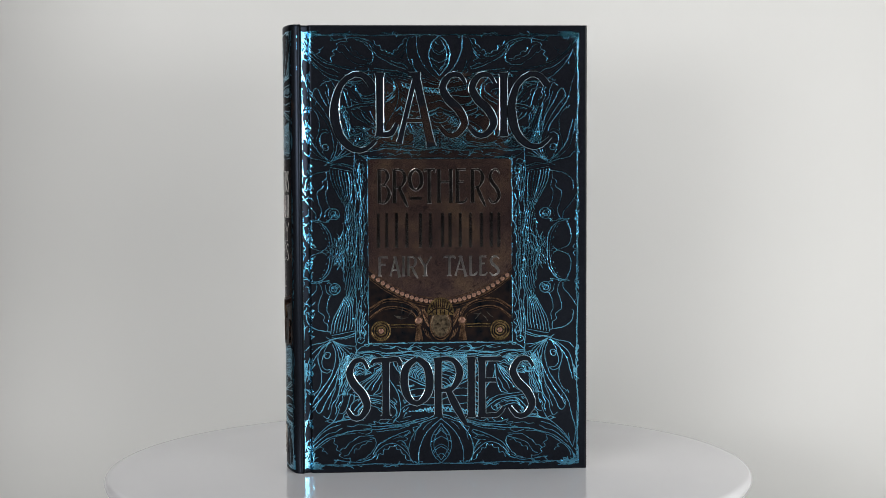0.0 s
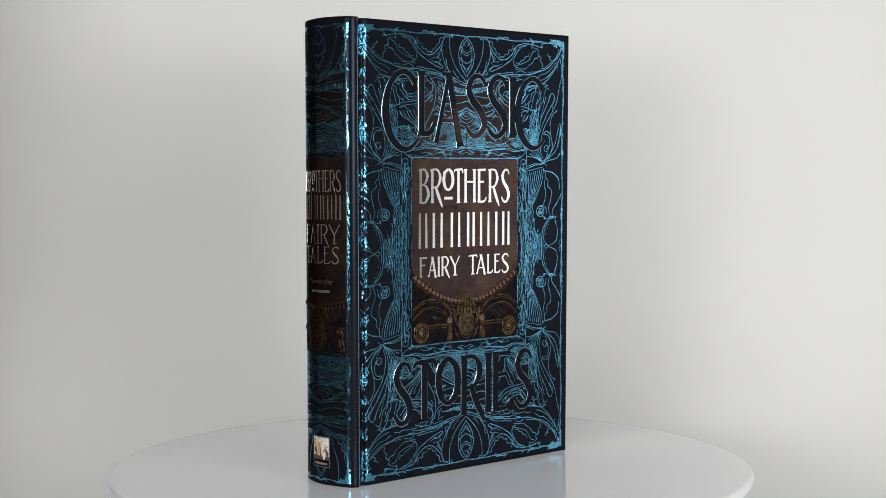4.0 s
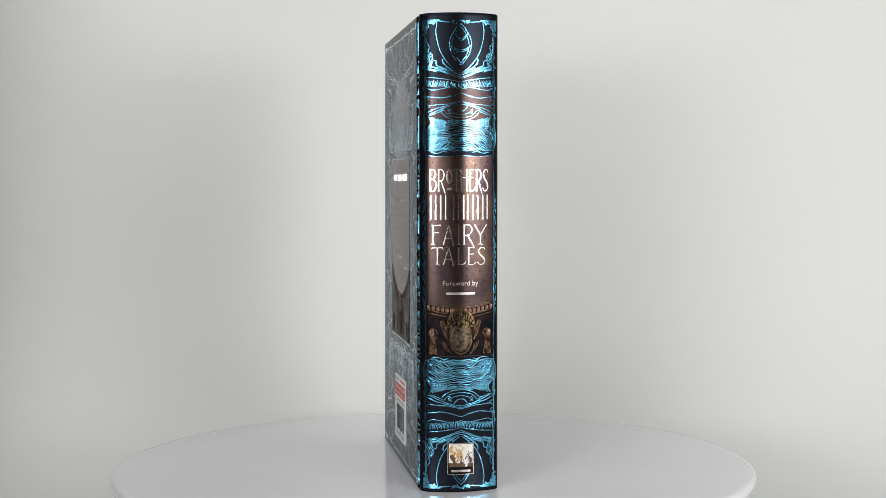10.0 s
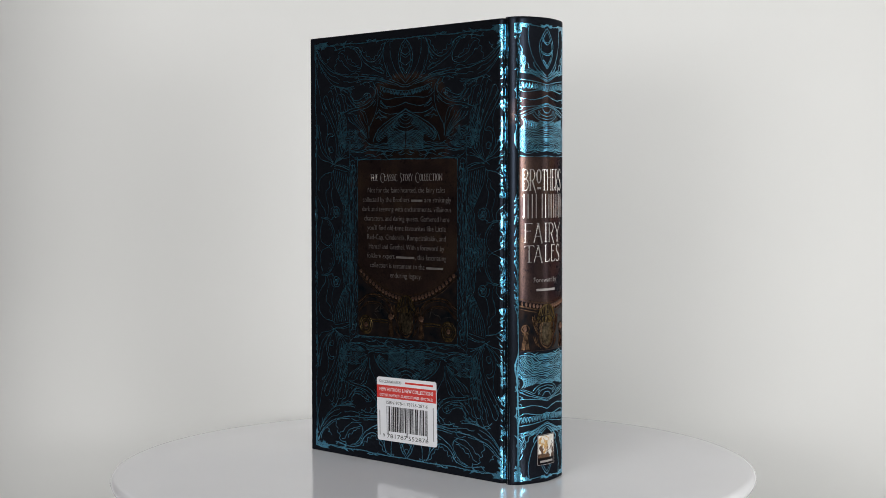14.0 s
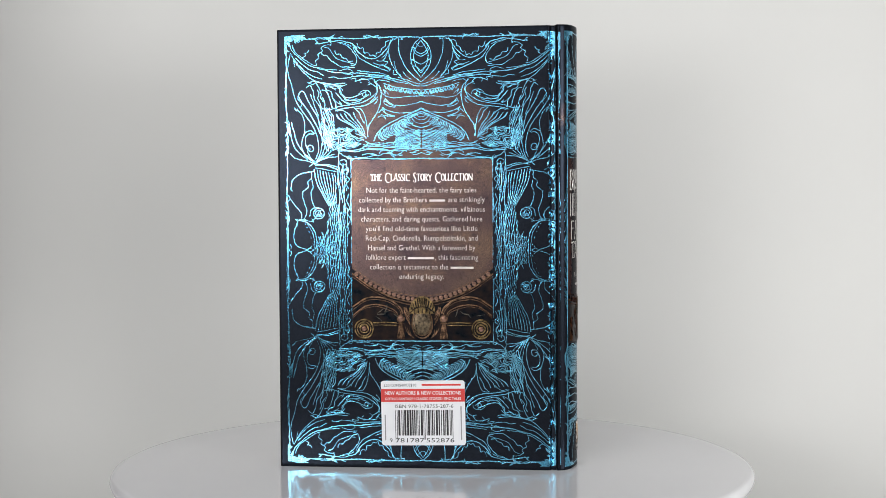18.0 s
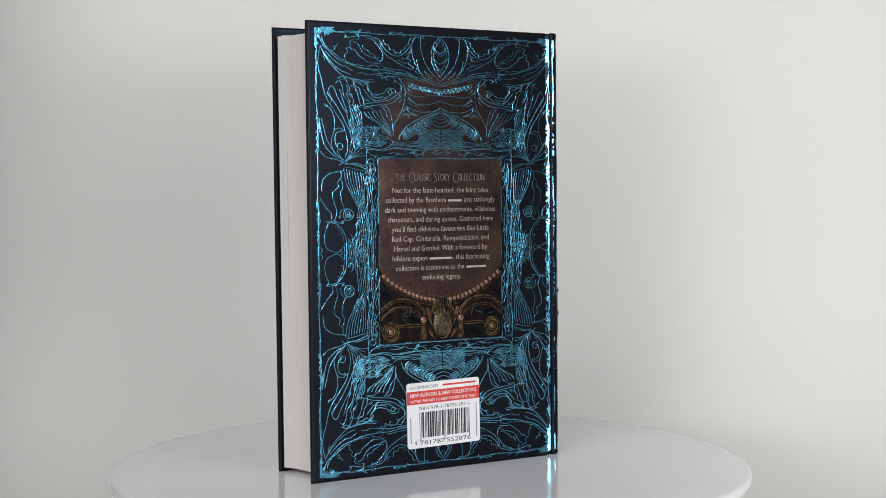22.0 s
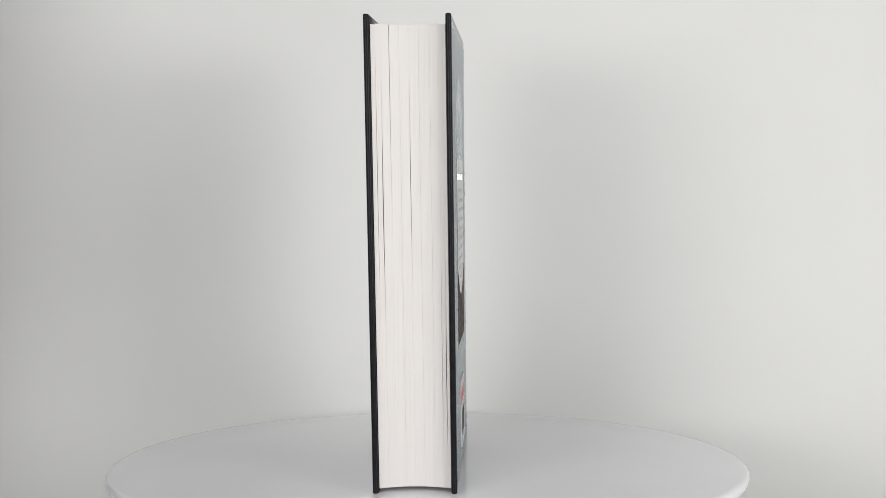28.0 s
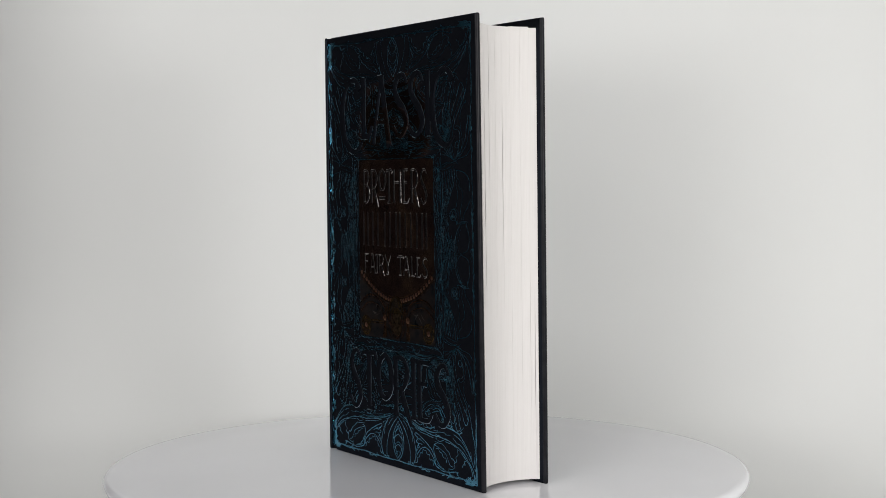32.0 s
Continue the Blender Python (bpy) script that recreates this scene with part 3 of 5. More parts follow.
hook.line(1.8, 515, 269, 519, 275, 530, 278, 545, 281, 556, 286).line(1.5, 512, 266, 516, 272).line(1.4, 556, 282, 548, 275, 542, 262)
for k in range(6):
    hook.line(1.5, 557, 284, 565 + 2.5 * k, 270 + k, 569 + 5.5 * k, 248 + 5 * k)
hook.line(2.0, 553, 284, 565, 288, 580, 290, 596, 296).line(1.6, 556, 289, 575, 286, 596, 291).line(1.5, 556, 292, 574, 296, 594, 300).line(1.6, 545, 290, 553, 284, 549, 280)
rib_fan = Drawing()
rib_fan.line(2.2, 513, 327, 515, 315, 527, 305, 543, 301, 554, 299)
for k in range(8):
    rib_fan.line(1.6, 554 + 5.2 * k, 295 + 1.1 * k, 558 + 5 * k, 318, 569 + 3.3 * k, 341, 580 + 2 * k, 362 - 0.8 * k)
rib_fan.line(1.6, 549, 300, 549, 312, 542, 318, 543, 328, 533, 337, 535, 353, 540, 367, 538, 379, 534, 386).line(1.5, 550, 316, 552, 328, 548, 337, 550, 353, 555, 364)
rib_fan.line(1.6, 509, 346, 513, 352, 520, 362, 530, 373, 531, 384).line(1.5, 506, 341, 510, 348, 506, 354)
rib_fan.line(1.7, 513, 325, 512, 332, 515, 334).line(1.5, 505, 345, 503, 360, 508, 372, 504, 384).line(1.4, 501, 368, 507, 378, 505, 390).line(1.4, 574, 352, 584, 360, 590, 372)
rosette = Drawing()
rosette.ring(1.7, 562, 375, 9.6).ring(1.7, 561, 374, 6, 1.4, 3.4).ring(1.6, 565, 378, 2.4).line(1.5, 557, 381, 563, 372, 567, 369)
rosette.line(1.6, 546, 381, 548, 370, 554, 365, 563, 365).line(1.6, 557, 383, 546, 389, 535, 386, 524, 388).line(1.5, 519, 386, 528, 385, 540, 388, 552, 390, 549, 384).line(1.5, 520, 398, 524, 390, 519, 385)
rosette.line(2.0, 526, 388, 540, 391, 552, 404, 557, 420, 558, 441).line(1.4, 541, 394, 550, 408, 553, 422, 554, 441).line(1.5, 523, 394, 517, 409, 517, 424, 522, 433, 533, 438, 541, 440.5)
rosette.line(1.4, 507, 441, 512, 436, 509, 430).line(1.5, 541, 440.5, 546, 437, 549, 434).line(1.4, 546, 438, 552, 440.5)
for k in range(5):
    rosette.line(1.3, 536 + 3.4 * k, 393 + 5 * k + k * k, 538.5 + 3.2 * k, 395 + 5.4 * k + k * k)
side_lace = Drawing()
side_lace.ridges(590, 402, 14, 48, 3.6, math.pi / 2, 3.2, 11, 1.3, 1.1, 3.1, True).ridges(609, 400, 7.5, 44, 3.6, math.pi / 2, 2.4, 9, 1.2, 1.1, 6.1, True).ridges(604, 322, 8, 34, 3.8, math.pi / 2, 2.2, 10, 1.2, 1.1, 8.1, True)
side_lace.ridges(570, 430, 10, 14, 3.4, 1.2, 3.4, 9, 1.2, 1.1, 5.3, False)
for k in range(3):
    side_lace.ring(1.2, 588, 441, 4 + 4.6 * k, 0.5, 0.0, math.pi, 1.6 + 0.3 * k)
side_lace.line(1.5, 566, 408, 570, 416, 568, 424, 574, 414, 577, 404).line(1.4, 561, 416, 566, 424, 564, 434)

panel_frame = Drawing()
for k, w in ((0, 2.2), (1, 1.4)):
    panel_frame.line(w, 620 - 1.6 * k, 278, 621, 318, 619 + k, 360, 621, 400, 620, 441)
    panel_frame.line(w, 619, 278 - 1.4 * k, 655, 277, 695, 279 - 2 * k, 745, 277)
panel_frame.line(1.8, 598, 262, 597, 313, 600, 347, 597, 380, 600, 413, 598, 441).line(2.0, 596, 262, 630, 264, 660, 260, 700, 263, 745, 260).line(1.5, 606, 284, 604, 320, 608, 350, 605, 384, 609, 412, 606, 441)
panel_frame.line(1.6, 598, 264, 606, 271, 618, 276).line(1.4, 612, 290, 615, 298, 611, 306, 617, 314, 612, 322, 616, 332).line(1.4, 616, 340, 612, 352, 617, 364, 613, 374, 618, 386, 613, 398, 617, 412)
panel_frame.line(1.4, 640, 270, 652, 268, 668, 272, 684, 267, 700, 272).line(1.3, 626, 273, 648, 274, 664, 269).scribble(610, 300, 5, 22, 10, 9, 1.5, 0.5, 1.4).scribble(618, 276, 7, 4, 8, 8, 0.6, 0.7, 1.7).scribble(690, 269, 46, 3, 10, 14, 0.0, 0.4, 1.3)
panel_frame.line(1.4, 613, 284, 608, 278, 600, 282, 604, 288, 612, 287)
crest = Drawing()
crest.frill(680, 146, 745, 157, 8, 8, 1.7).frill(688, 151, 745, 160, 11, 5, 1.3).line(1.7, 678, 143, 698, 149, 722, 153, 745, 156)
crest.line(1.8, 675, 158, 684, 166, 699, 169, 718, 167, 738, 166, 745, 165).line(1.9, 698, 182, 714, 183, 731, 180, 745, 176).line(1.6, 676, 185, 690, 193, 706, 196, 724, 195, 736, 192, 745, 187)
crest.line(1.7, 679, 177, 682, 170, 685, 176, 692, 181, 699, 185, 687, 183, 680, 179).line(1.5, 683, 172, 690, 178, 698, 182).line(1.4, 681, 174, 688, 180)
crest.line(1.7, 670, 196, 678, 188, 680, 195, 688, 199, 698, 202, 685, 201, 674, 198).line(1.5, 676, 191, 684, 197, 694, 200).line(1.5, 668, 203, 676, 201, 683, 207, 678, 199)
crest.line(1.4, 682, 161, 679, 154, 684, 158, 688, 163).line(1.8, 661, 138, 670, 146, 674, 156, 674, 170, 669, 190, 660, 206, 652, 219, 650, 238)
crest.line(1.5, 664, 140, 668, 152, 664, 166, 655, 176).line(1.4, 667, 160, 663, 168, 668, 172, 662, 180)
crest.line(2.1, 745, 189, 734, 194, 719, 200, 700, 208, 681, 219, 668, 231, 661, 246).line(1.8, 745, 193, 728, 200, 709, 209, 692, 218, 677, 230, 670, 243)
crest.line(1.5, 745, 197, 732, 201, 722, 206).line(1.7, 715, 211, 721, 206, 731, 200, 741, 196).line(1.7, 717, 207, 727, 217, 742, 222, 745, 222).line(1.5, 728, 203, 735, 212, 745, 215).line(1.5, 736, 198, 741, 203, 745, 203)
crest.line(1.5, 711, 212, 721, 222, 735, 227, 745, 228).line(1.4, 731, 201, 738, 207, 745, 209)
for k in range(11):
    crest.feather(1.5, 668 + 5.3 * k, 229 - 2.5 * k, 8.0, 16.5 - 0.45 * k, 2.6)
    crest.feather(1.2, 671 + 5.3 * k, 230 - 2.5 * k, 6.0, 11.5 - 0.4 * k, 1.6)
crest.ridges(722, 243, 23, 17, 3.0, 0.0, 1.6, 9, 1.35, 1.1, 12.4, False, (745, 276, 1.3)).line(1.6, 745, 230, 726, 232, 708, 240, 694, 251)
crest.line(1.8, 646, 246, 662, 253, 690, 257, 714, 252, 730, 254, 745, 251).line(1.8, 640, 259, 664, 261, 692, 262, 716, 259, 745, 260)
crest.line(1.3, 676, 264, 684, 261, 692, 268, 700, 271, 708, 268, 716, 262, 720, 266).line(1.3, 694, 262, 690, 268, 694, 273).line(1.2, 726, 266, 733, 270, 745, 266)
crest.ridges(684, 254, 44, 6.5, 3.0, 0.06, 2.2, 16, 1.2, 1.0, 9.4, True)
scroll = Drawing()
scroll.line(1.9, 568, 186, 576, 188, 588, 188, 596, 184, 616, 181, 633, 178, 648, 173, 660, 165, 667, 157, 664, 148, 652, 141).line(1.7, 592, 191, 606, 187, 622, 185, 640, 183, 656, 177, 669, 167)
scroll.line(1.6, 561, 152, 564, 160, 561, 168, 565, 178, 568, 186).line(1.6, 568, 153, 576, 155, 581, 163, 584, 173, 586, 182, 588, 187).line(1.6, 563, 140, 573, 142, 586, 143, 600, 148, 606, 155)
scroll.line(1.5, 583, 146, 590, 152, 598, 150, 603, 156, 605, 162).line(1.5, 573, 147, 580, 148, 588, 149, 594, 154).line(2.2, 593, 158, 598, 164, 604, 171, 611, 177, 616, 179).line(1.7, 600, 155, 608, 165, 618, 168, 630, 165, 640, 160, 648, 157)
scroll.line(1.5, 604, 160, 610, 169, 620, 173, 633, 172, 645, 168, 653, 162).line(1.4, 608, 170, 616, 177, 628, 176, 640, 172).ring(1.6, 645, 162, 4.2, 1.2, 2.4).line(1.5, 634, 161, 644, 155, 654, 157, 657, 164)
scroll.line(1.5, 590, 170, 596, 176, 604, 180, 600, 174).line(1.4, 640, 142, 636, 137, 644, 134, 652, 137, 656, 143, 650, 146)
scroll.line(1.6, 627, 187, 637, 188, 642, 193, 646, 204, 649, 220, 651, 238).line(1.5, 627, 187, 635, 194, 639, 204, 644, 214).line(1.5, 596, 192, 604, 190, 612, 194, 618, 200).line(1.5, 594, 196, 598, 204, 606, 208)
for k in range(5):
    scroll.line(1.5, 594 + 7.6 * k, 197 - 0.8 * k, 602 + 6.8 * k, 207 - 0.6 * k, 615 + 5.4 * k, 214 + 0.2 * k, 627 + 3.8 * k, 222 + 1.0 * k, 640 + 1.8 * k, 234 + 1.8 * k)
scroll.ridges(606, 241, 38, 20, 3.3, 0.5, 7.5, 11, 1.35, 1.1, 2.9, True).ridges(579, 224, 13, 40, 3.3, 1.2, 4.0, 11, 1.35, 1.1, 4.9, True)
scroll.line(1.7, 583, 262, 600, 259, 622, 262, 640, 258, 652, 248).line(1.6, 566, 180, 569, 200, 576, 226, 584, 250, 590, 262)

QUARTERS = [(1, 1), (-1, 1), (1, -1), (-1, -1)]
QUARTER_MOTIFS = (("corner_swoosh", corner_swoosh), ("melon_motif", melon), ("scallop_motif", scallop), ("leaf_fan", leaf_fan), ("hook_motif", hook),
                  ("rib_fan", rib_fan), ("scroll_motif", scroll))


def ornament(place, parent):
    for name, drawing in QUARTER_MOTIFS:
        for flip in QUARTERS:
            lay(name, drawing, place, [flip], parent, FOIL)
    for s in (1, -1):
        lay("mandorla", mandorla, place, [(1, s), (-1, s)], parent, FOIL)
        lay("crest", crest, place, [(1, s), (-1, s)], parent, FOIL)
        for q in (1, -1):
            lay("rosette", rosette, place, [(s, q)], parent, FOIL)
        lay("side_lace", side_lace, place, [(s, 1), (s, -1)], parent, FOIL)
    lay("foil_border", border, place, QUARTERS, parent, FOIL, "ragged blue foil border line", wobble=0.9)
    lay("panel_frame", panel_frame, place, QUARTERS, parent, FOIL, "ragged blue foil frame round the picture", wobble=0.8)


ornament(on_front, front_cover)
ornament(on_back, back_cover)

# ragged foil in the hinge beside the spine
def hinge_drawing(wave):
    """A wavering line in the joint, with ragged clusters on it and on the step beside the board."""
    d = Drawing()
    for x, w in ((wave, 2.2), (wave + 4.5, 1.5)):
        d.line(w, x + 3, 58, x + 2, 90, x - 1.5, 120, x + 1.5, 165, x + 2, 205, x - 1, 250, x + 2, 300, x - 1.4, 350, x + 1.2, 400, x, 441)
    for y, reach, n in ((74, 26, 30), (128, 10, 6), (186, 10, 6), (226, 20, 18), (290, 12, 8), (330, 16, 10), (398, 30, 20)):
        d.scribble(519.5, y, 1.6, reach, n, 14, 1.57, 0.22, 2.6).scribble(wave + 3, y, 5.0, reach, n, 14, 1.57, 0.2, 2.6)
    return d.scribble(519.5, 250, 1.5, 185, 22, 12, 1.57, 0.2, 1.8).scribble(wave + 1, 250, 2.6, 185, 14, 18, 1.57, 0.2, 1.8)


def hinge_flat(x, y):
    return (x - 745) * 0.000304, min((441 - y) * 0.000298, 0.1152)


def hinge_flat_front(x, y):
    a, b = hinge_flat(x, y)
    return max(a, -0.0744), b


def hinge_flat_back(x, y):
    a, b = hinge_flat(x, y)
    return max(a, -0.0727), b


lay("hinge_foil", hinge_drawing(502.5), on_front, [(1, 1), (1, -1)], front_cover, FOIL, "", hinge_flat_front, 0.00003, 0.7)
lay("hinge_foil", hinge_drawing(508), on_back, [(-1, 1), (-1, -1)], back_cover, FOIL, "", hinge_flat_back, 0.00003, 0.7)


# ---- plates, letters ----
def plate(name, a0, a1, b0, b1, place, h, m, parent, corner=0.0, label="", top=None, rim=True, cols=14, rows=14, turn=0.0):
    """A thin raised sheet with rounded corners, laid on a face; top(a) may bound it above."""
    us = sorted({a0, a1} | {a0 + (a1 - a0) * k / cols for k in range(1, cols)} | ({a0 + corner * q for q in (0.1, 0.3, 0.6, 1)} | {a1 - corner * q for q in (0.1, 0.3, 0.6, 1)} if corner else set()))
    ca, cb = (a0 + a1) / 2, (b0 + b1) / 2
    co, si = math.cos(turn), math.sin(turn)

    def put(a, b, hh):
        return place(ca + (a - ca) * co - (b - cb) * si, cb + (a - ca) * si + (b - cb) * co, hh)
    verts, faces = [], []
    for a in us:
        d = min(a - a0, a1 - a)
        inset = corner - math.sqrt(max(corner ** 2 - (corner - d) ** 2, 0)) if corner and d < corner else 0
        hi = top(a) if top else b1 - inset
        for k in range(rows + 1):
            verts.append(put(a, b0 + inset + (hi - b0 - inset) * k / rows, h))
    n = rows + 1
    for i in range(len(us) - 1):
        for k in range(rows):
            faces.append((i * n + k, (i + 1) * n + k, (i + 1) * n + k + 1, i * n + k + 1))
    if rim:
        loop = [i * n for i in range(len(us))] + [(len(us) - 1) * n + k for k in range(1, n)] + [i * n + rows for i in range(len(us) - 2, -1, -1)] + [k for k in range(rows - 1, 0, -1)]
        base = len(verts)
        for q in loop:
            verts.append(verts[q])
        low = []
        for i, a in enumerate(us):
            d = min(a - a0, a1 - a)
            inset = corner - math.sqrt(max(corner ** 2 - (corner - d) ** 2, 0)) if corner and d < corner else 0
            hi = top(a) if top else b1 - inset
            for k in range(rows + 1):
                low.append(put(a, b0 + inset + (hi - b0 - inset) * k / rows, 0.0))
        for j, q in enumerate(loop):
            verts[base + j] = low[q]
        for j in range(len(loop)):
            j2 = (j + 1) % len(loop)
            faces.append((loop[j], base + j, base + j2, loop[j2]))
    me = mesh_of(name, verts, faces, m, True)
    me.set_sharp_from_angle(angle=0.6)
    return part(name, me, parent, label)


# strokes of the capitals in a unit box: (curved or straight, then x, y, weight ...)
CAPITALS = {
    "B": (("s", 0.14, 0, 1, 0.14, 1, 1), ("c", 0.1, 0.98, 0.4, 0.62, 0.97, 0.6, 0.84, 0.78, 1, 0.55, 0.56, 0.5, 0.14, 0.53, 0.3), ("c", 0.14, 0.53, 0.3, 0.7, 0.5, 0.6, 0.94, 0.26, 1.1, 0.6, 0.02, 0.6, 0.1, 0.02, 0.4)),
    "R": (("s", 0.12, 0, 1, 0.12, 1, 1), ("c", 0.06, 0.98, 0.4, 0.58, 0.97, 0.6, 0.8, 0.74, 1, 0.55, 0.48, 0.6, 0.14, 0.46, 0.3), ("c", 0.4, 0.5, 0.7, 0.66, 0.2, 1.0, 0.98, -0.12, 0.3)),
    "O": (("c", 0.5, 1, 0.6, 0.16, 0.82, 1, 0.06, 0.5, 1.1, 0.2, 0.14, 1, 0.5, 0, 0.6, 0.84, 0.18, 1, 0.94, 0.5, 1.1, 0.82, 0.84, 1, 0.5, 1, 0.6),),
    "T": (("s", 0.5, 0, 1, 0.5, 0.98, 1), ("c", 0.02, 0.9, 0.3, 0.1, 0.97, 0.6, 0.5, 0.98, 0.6, 0.92, 0.99, 0.6, 1, 0.88, 0.3), ("s", 0.3, 0.01, 0.35, 0.7, 0.01, 0.35)),
    "H": (("s", 0.12, 0, 1, 0.12, 1, 1), ("s", 0.86, 0, 1, 0.86, 1, 1), ("s", 0.12, 0.62, 0.5, 0.86, 0.62, 0.5)),
    "E": (("s", 0.14, 0, 1, 0.14, 1, 1), ("s", 0.1, 0.98, 0.5, 0.9, 0.98, 0.6), ("s", 0.14, 0.62, 0.5, 0.7, 0.62, 0.5), ("c", 0.1, 0.02, 0.5, 0.75, 0.03, 0.6, 1, 0.16, 0.3)),
    "S": (("c", 0.94, 0.84, 0.3, 0.76, 0.97, 0.6, 0.4, 0.97, 0.8, 0.14, 0.78, 1, 0.34, 0.58, 1.1, 0.7, 0.42, 1.1, 0.9, 0.2, 1, 0.62, 0.02, 0.7, 0.28, 0.02, 0.6, 0.02, 0.16, 0.3),),
    "F": (("s", 0.16, 0, 1, 0.16, 1, 1), ("s", 0.1, 0.98, 0.5, 0.95, 0.98, 0.6), ("s", 0.16, 0.6, 0.5, 0.75, 0.6, 0.5), ("s", 0.0, 0.01, 0.35, 0.36, 0.01, 0.35)),
    "A": (("s", 0.5, 1, 0.5, 0.04, 0, 0.6), ("s", 0.48, 1, 1, 0.9, -0.06, 1.1), ("s", 0.2, 0.32, 0.45, 0.76, 0.32, 0.45), ("s", 0.3, 0.99, 0.4, 0.56, 0.99, 0.5)),
    "I": (("s", 0.5, 0, 1, 0.5, 1, 1), ("s", 0.1, 0.99, 0.35, 0.9, 0.99, 0.35), ("s", 0.1, 0.01, 0.35, 0.9, 0.01, 0.35)),
    "Y": (("s", 0.02, 1, 0.9, 0.5, 0.48, 0.9), ("s", 0.98, 1, 0.5, 0.5, 0.46, 0.5), ("s", 0.5, 0.5, 1, 0.5, 0, 1), ("s", 0.3, 0.01, 0.35, 0.7, 0.01, 0.35)),
    "L": (("s", 0.16, 0, 1, 0.16, 1, 1), ("c", 0.1, 0.02, 0.5, 0.7, 0.04, 0.7, 1, 0.2, 0.3), ("s", 0.0, 0.99, 0.35, 0.34, 0.99, 0.35)),
    "N": (("s", 0.1, 0, 0.8, 0.1, 1, 0.8), ("s", 0.06, 0.98, 1, 0.9, 0.02, 1), ("s", 0.88, 0, 0.7, 0.88, 1, 0.7)),
    "C": (("c", 0.92, 0.84, 0.9, 0.76, 0.96, 0.7, 0.52, 0.99, 0.7, 0.22, 0.84, 1, 0.08, 0.5, 1.3, 0.2, 0.16, 1.1, 0.5, -0.02, 0.9, 0.78, -0.02, 0.5, 1, 0.1, 0.2),),
}


def stroke_points(stroke, box):
    x0, y0, x1, y1 = box
    mode, q = stroke[0], stroke[1:]
    trio = [(x0 + (x1 - x0) * q[i], y0 + (y1 - y0) * q[i + 1], q[i + 2]) for i in range(0, len(q), 3)]
    if mode == "s":
        (ax, ay, aw), (bx, by, bw) = trio
        flare = ((0, 1.35), (0.07, 1.0), (0.3, 0.95), (0.7, 0.95), (0.93, 1.0), (1, 1.35))
        return [(ax + (bx - ax) * t, ay + (by - ay) * t, (aw + (bw - aw) * t) * g) for t, g in flare]
    xy = smooth_line([(p[0], p[1]) for p in trio], (x1 - x0) * 0.14)
    ww = smooth_line([(1000.0 * i, p[2]) for i, p in enumerate(trio)], 140.0)
    out = []
    for i, (x, y) in enumerate(xy):
        out.append((x, y, ww[min(int(i * len(ww) / len(xy)), len(ww) - 1)][1]))
    return out


def letter_mesh(char, box, stem, place, h, edge=0.00012, grow=0.0, low=0.0):
    """Bevelled flat-topped strokes."""
    verts, faces = [], []
    for i, stroke in enumerate(CAPITALS[char]):
        pts = stroke_points(stroke, box)
        nn = normals_2d([(p[0], p[1]) for p in pts])
        base, hh = len(verts), h + 0.000012 * i
        for (x, y, w), (nx, ny) in zip(pts, nn):
            half = stem * 0.5 * w + grow
            for s, hz in ((-half - edge, low), (-half, hh), (half, hh), (half + edge, low)):
                verts.append(place(x + nx * s, y + ny * s, hz))
        for k in range(len(pts) - 1):
            for j in range(3):
                a, b = base + 4 * k + j, base + 4 * (k + 1) + j
                faces.append((a, a + 1, b + 1, b))
        e = base + 4 * (len(pts) - 1)
        faces += [(base + 3, base + 2, base + 1, base), (e, e + 1, e + 2, e + 3)]
    return verts, faces


def word(name, chars, spans, b0, b1, stem, place, h, m, parent, low=None, edge=0.00012, outline=None, label=""):
    """A row of capitals; spans are the left and right ends in millimetres from the middle."""
    for i, c in enumerate(chars):
        l, r = spans[2 * i], spans[2 * i + 1]
        y0, y1 = (low[i] if low and i in low else b0), b1
        box = (l * 0.001, y0 * 0.001, r * 0.001, y1 * 0.001)
        v, f = letter_mesh(c, box, stem, place, h, edge)
        ob = part(name, mesh_of(name, v, f, m), parent, label)
        if outline:
            v, f = letter_mesh(c, box, stem, place, h * 0.14, 0.00022, 0.00036, 0.0)
            part("letter_outline", mesh_of("letter_outline", v, f, outline), parent)


def bar(name, a0, a1, b0, b1, place, h, m, parent, taper=0.0):
    """A plain bar with bevelled edges that follows its face; millimetres."""
    e, am, n = 0.1, (a0 + a1) / 2, 2 + int((a1 - a0) / 1.2)
    rows = []
    for k in range(n + 1):
        a = a0 + (a1 - a0) * k / n
        top = a + (am - a) * taper
        rows.append([place(q * 0.001, b * 0.001, z) for q, b, z in ((a, b0 - e, 0.0), (a, b0, h), (top, b1, h), (top, b1 + e, 0.0))])
    v, f = loft(rows, closed=False)
    f = [q[::-1] for q in f] + [(0, 1, 2, 3), (4 * n + 3, 4 * n + 2, 4 * n + 1, 4 * n)]
    return part(name, mesh_of(name, v, f, m), parent)


# raised dark words above and below the picture, edged in pale foil
word("letter", "CLASSIC", (-57, -33.5, -33, -22.5, -22, -2.5, -0.5, 14.5, 15, 30, 31, 36.5, 36, 58.5), 60.5, 93, 0.0033, on_front, 0.0006, LETTER_PRINT, front_cover,
     low={0: 54.5, 2: 57, 6: 56}, edge=0.0003, outline=FOIL_PALE, label="raised black capital edged in pale foil")
word("letter", "STORIES", (-50, -38, -37, -21.5, -20.5, -5, -3.5, 13.5, 13.5, 19, 20, 33.5, 36.5, 50), -88.5, -57, 0.0033, on_front, 0.0006, LETTER_PRINT, front_cover,
     low={2: -81}, edge=0.0003, outline=FOIL_PALE)
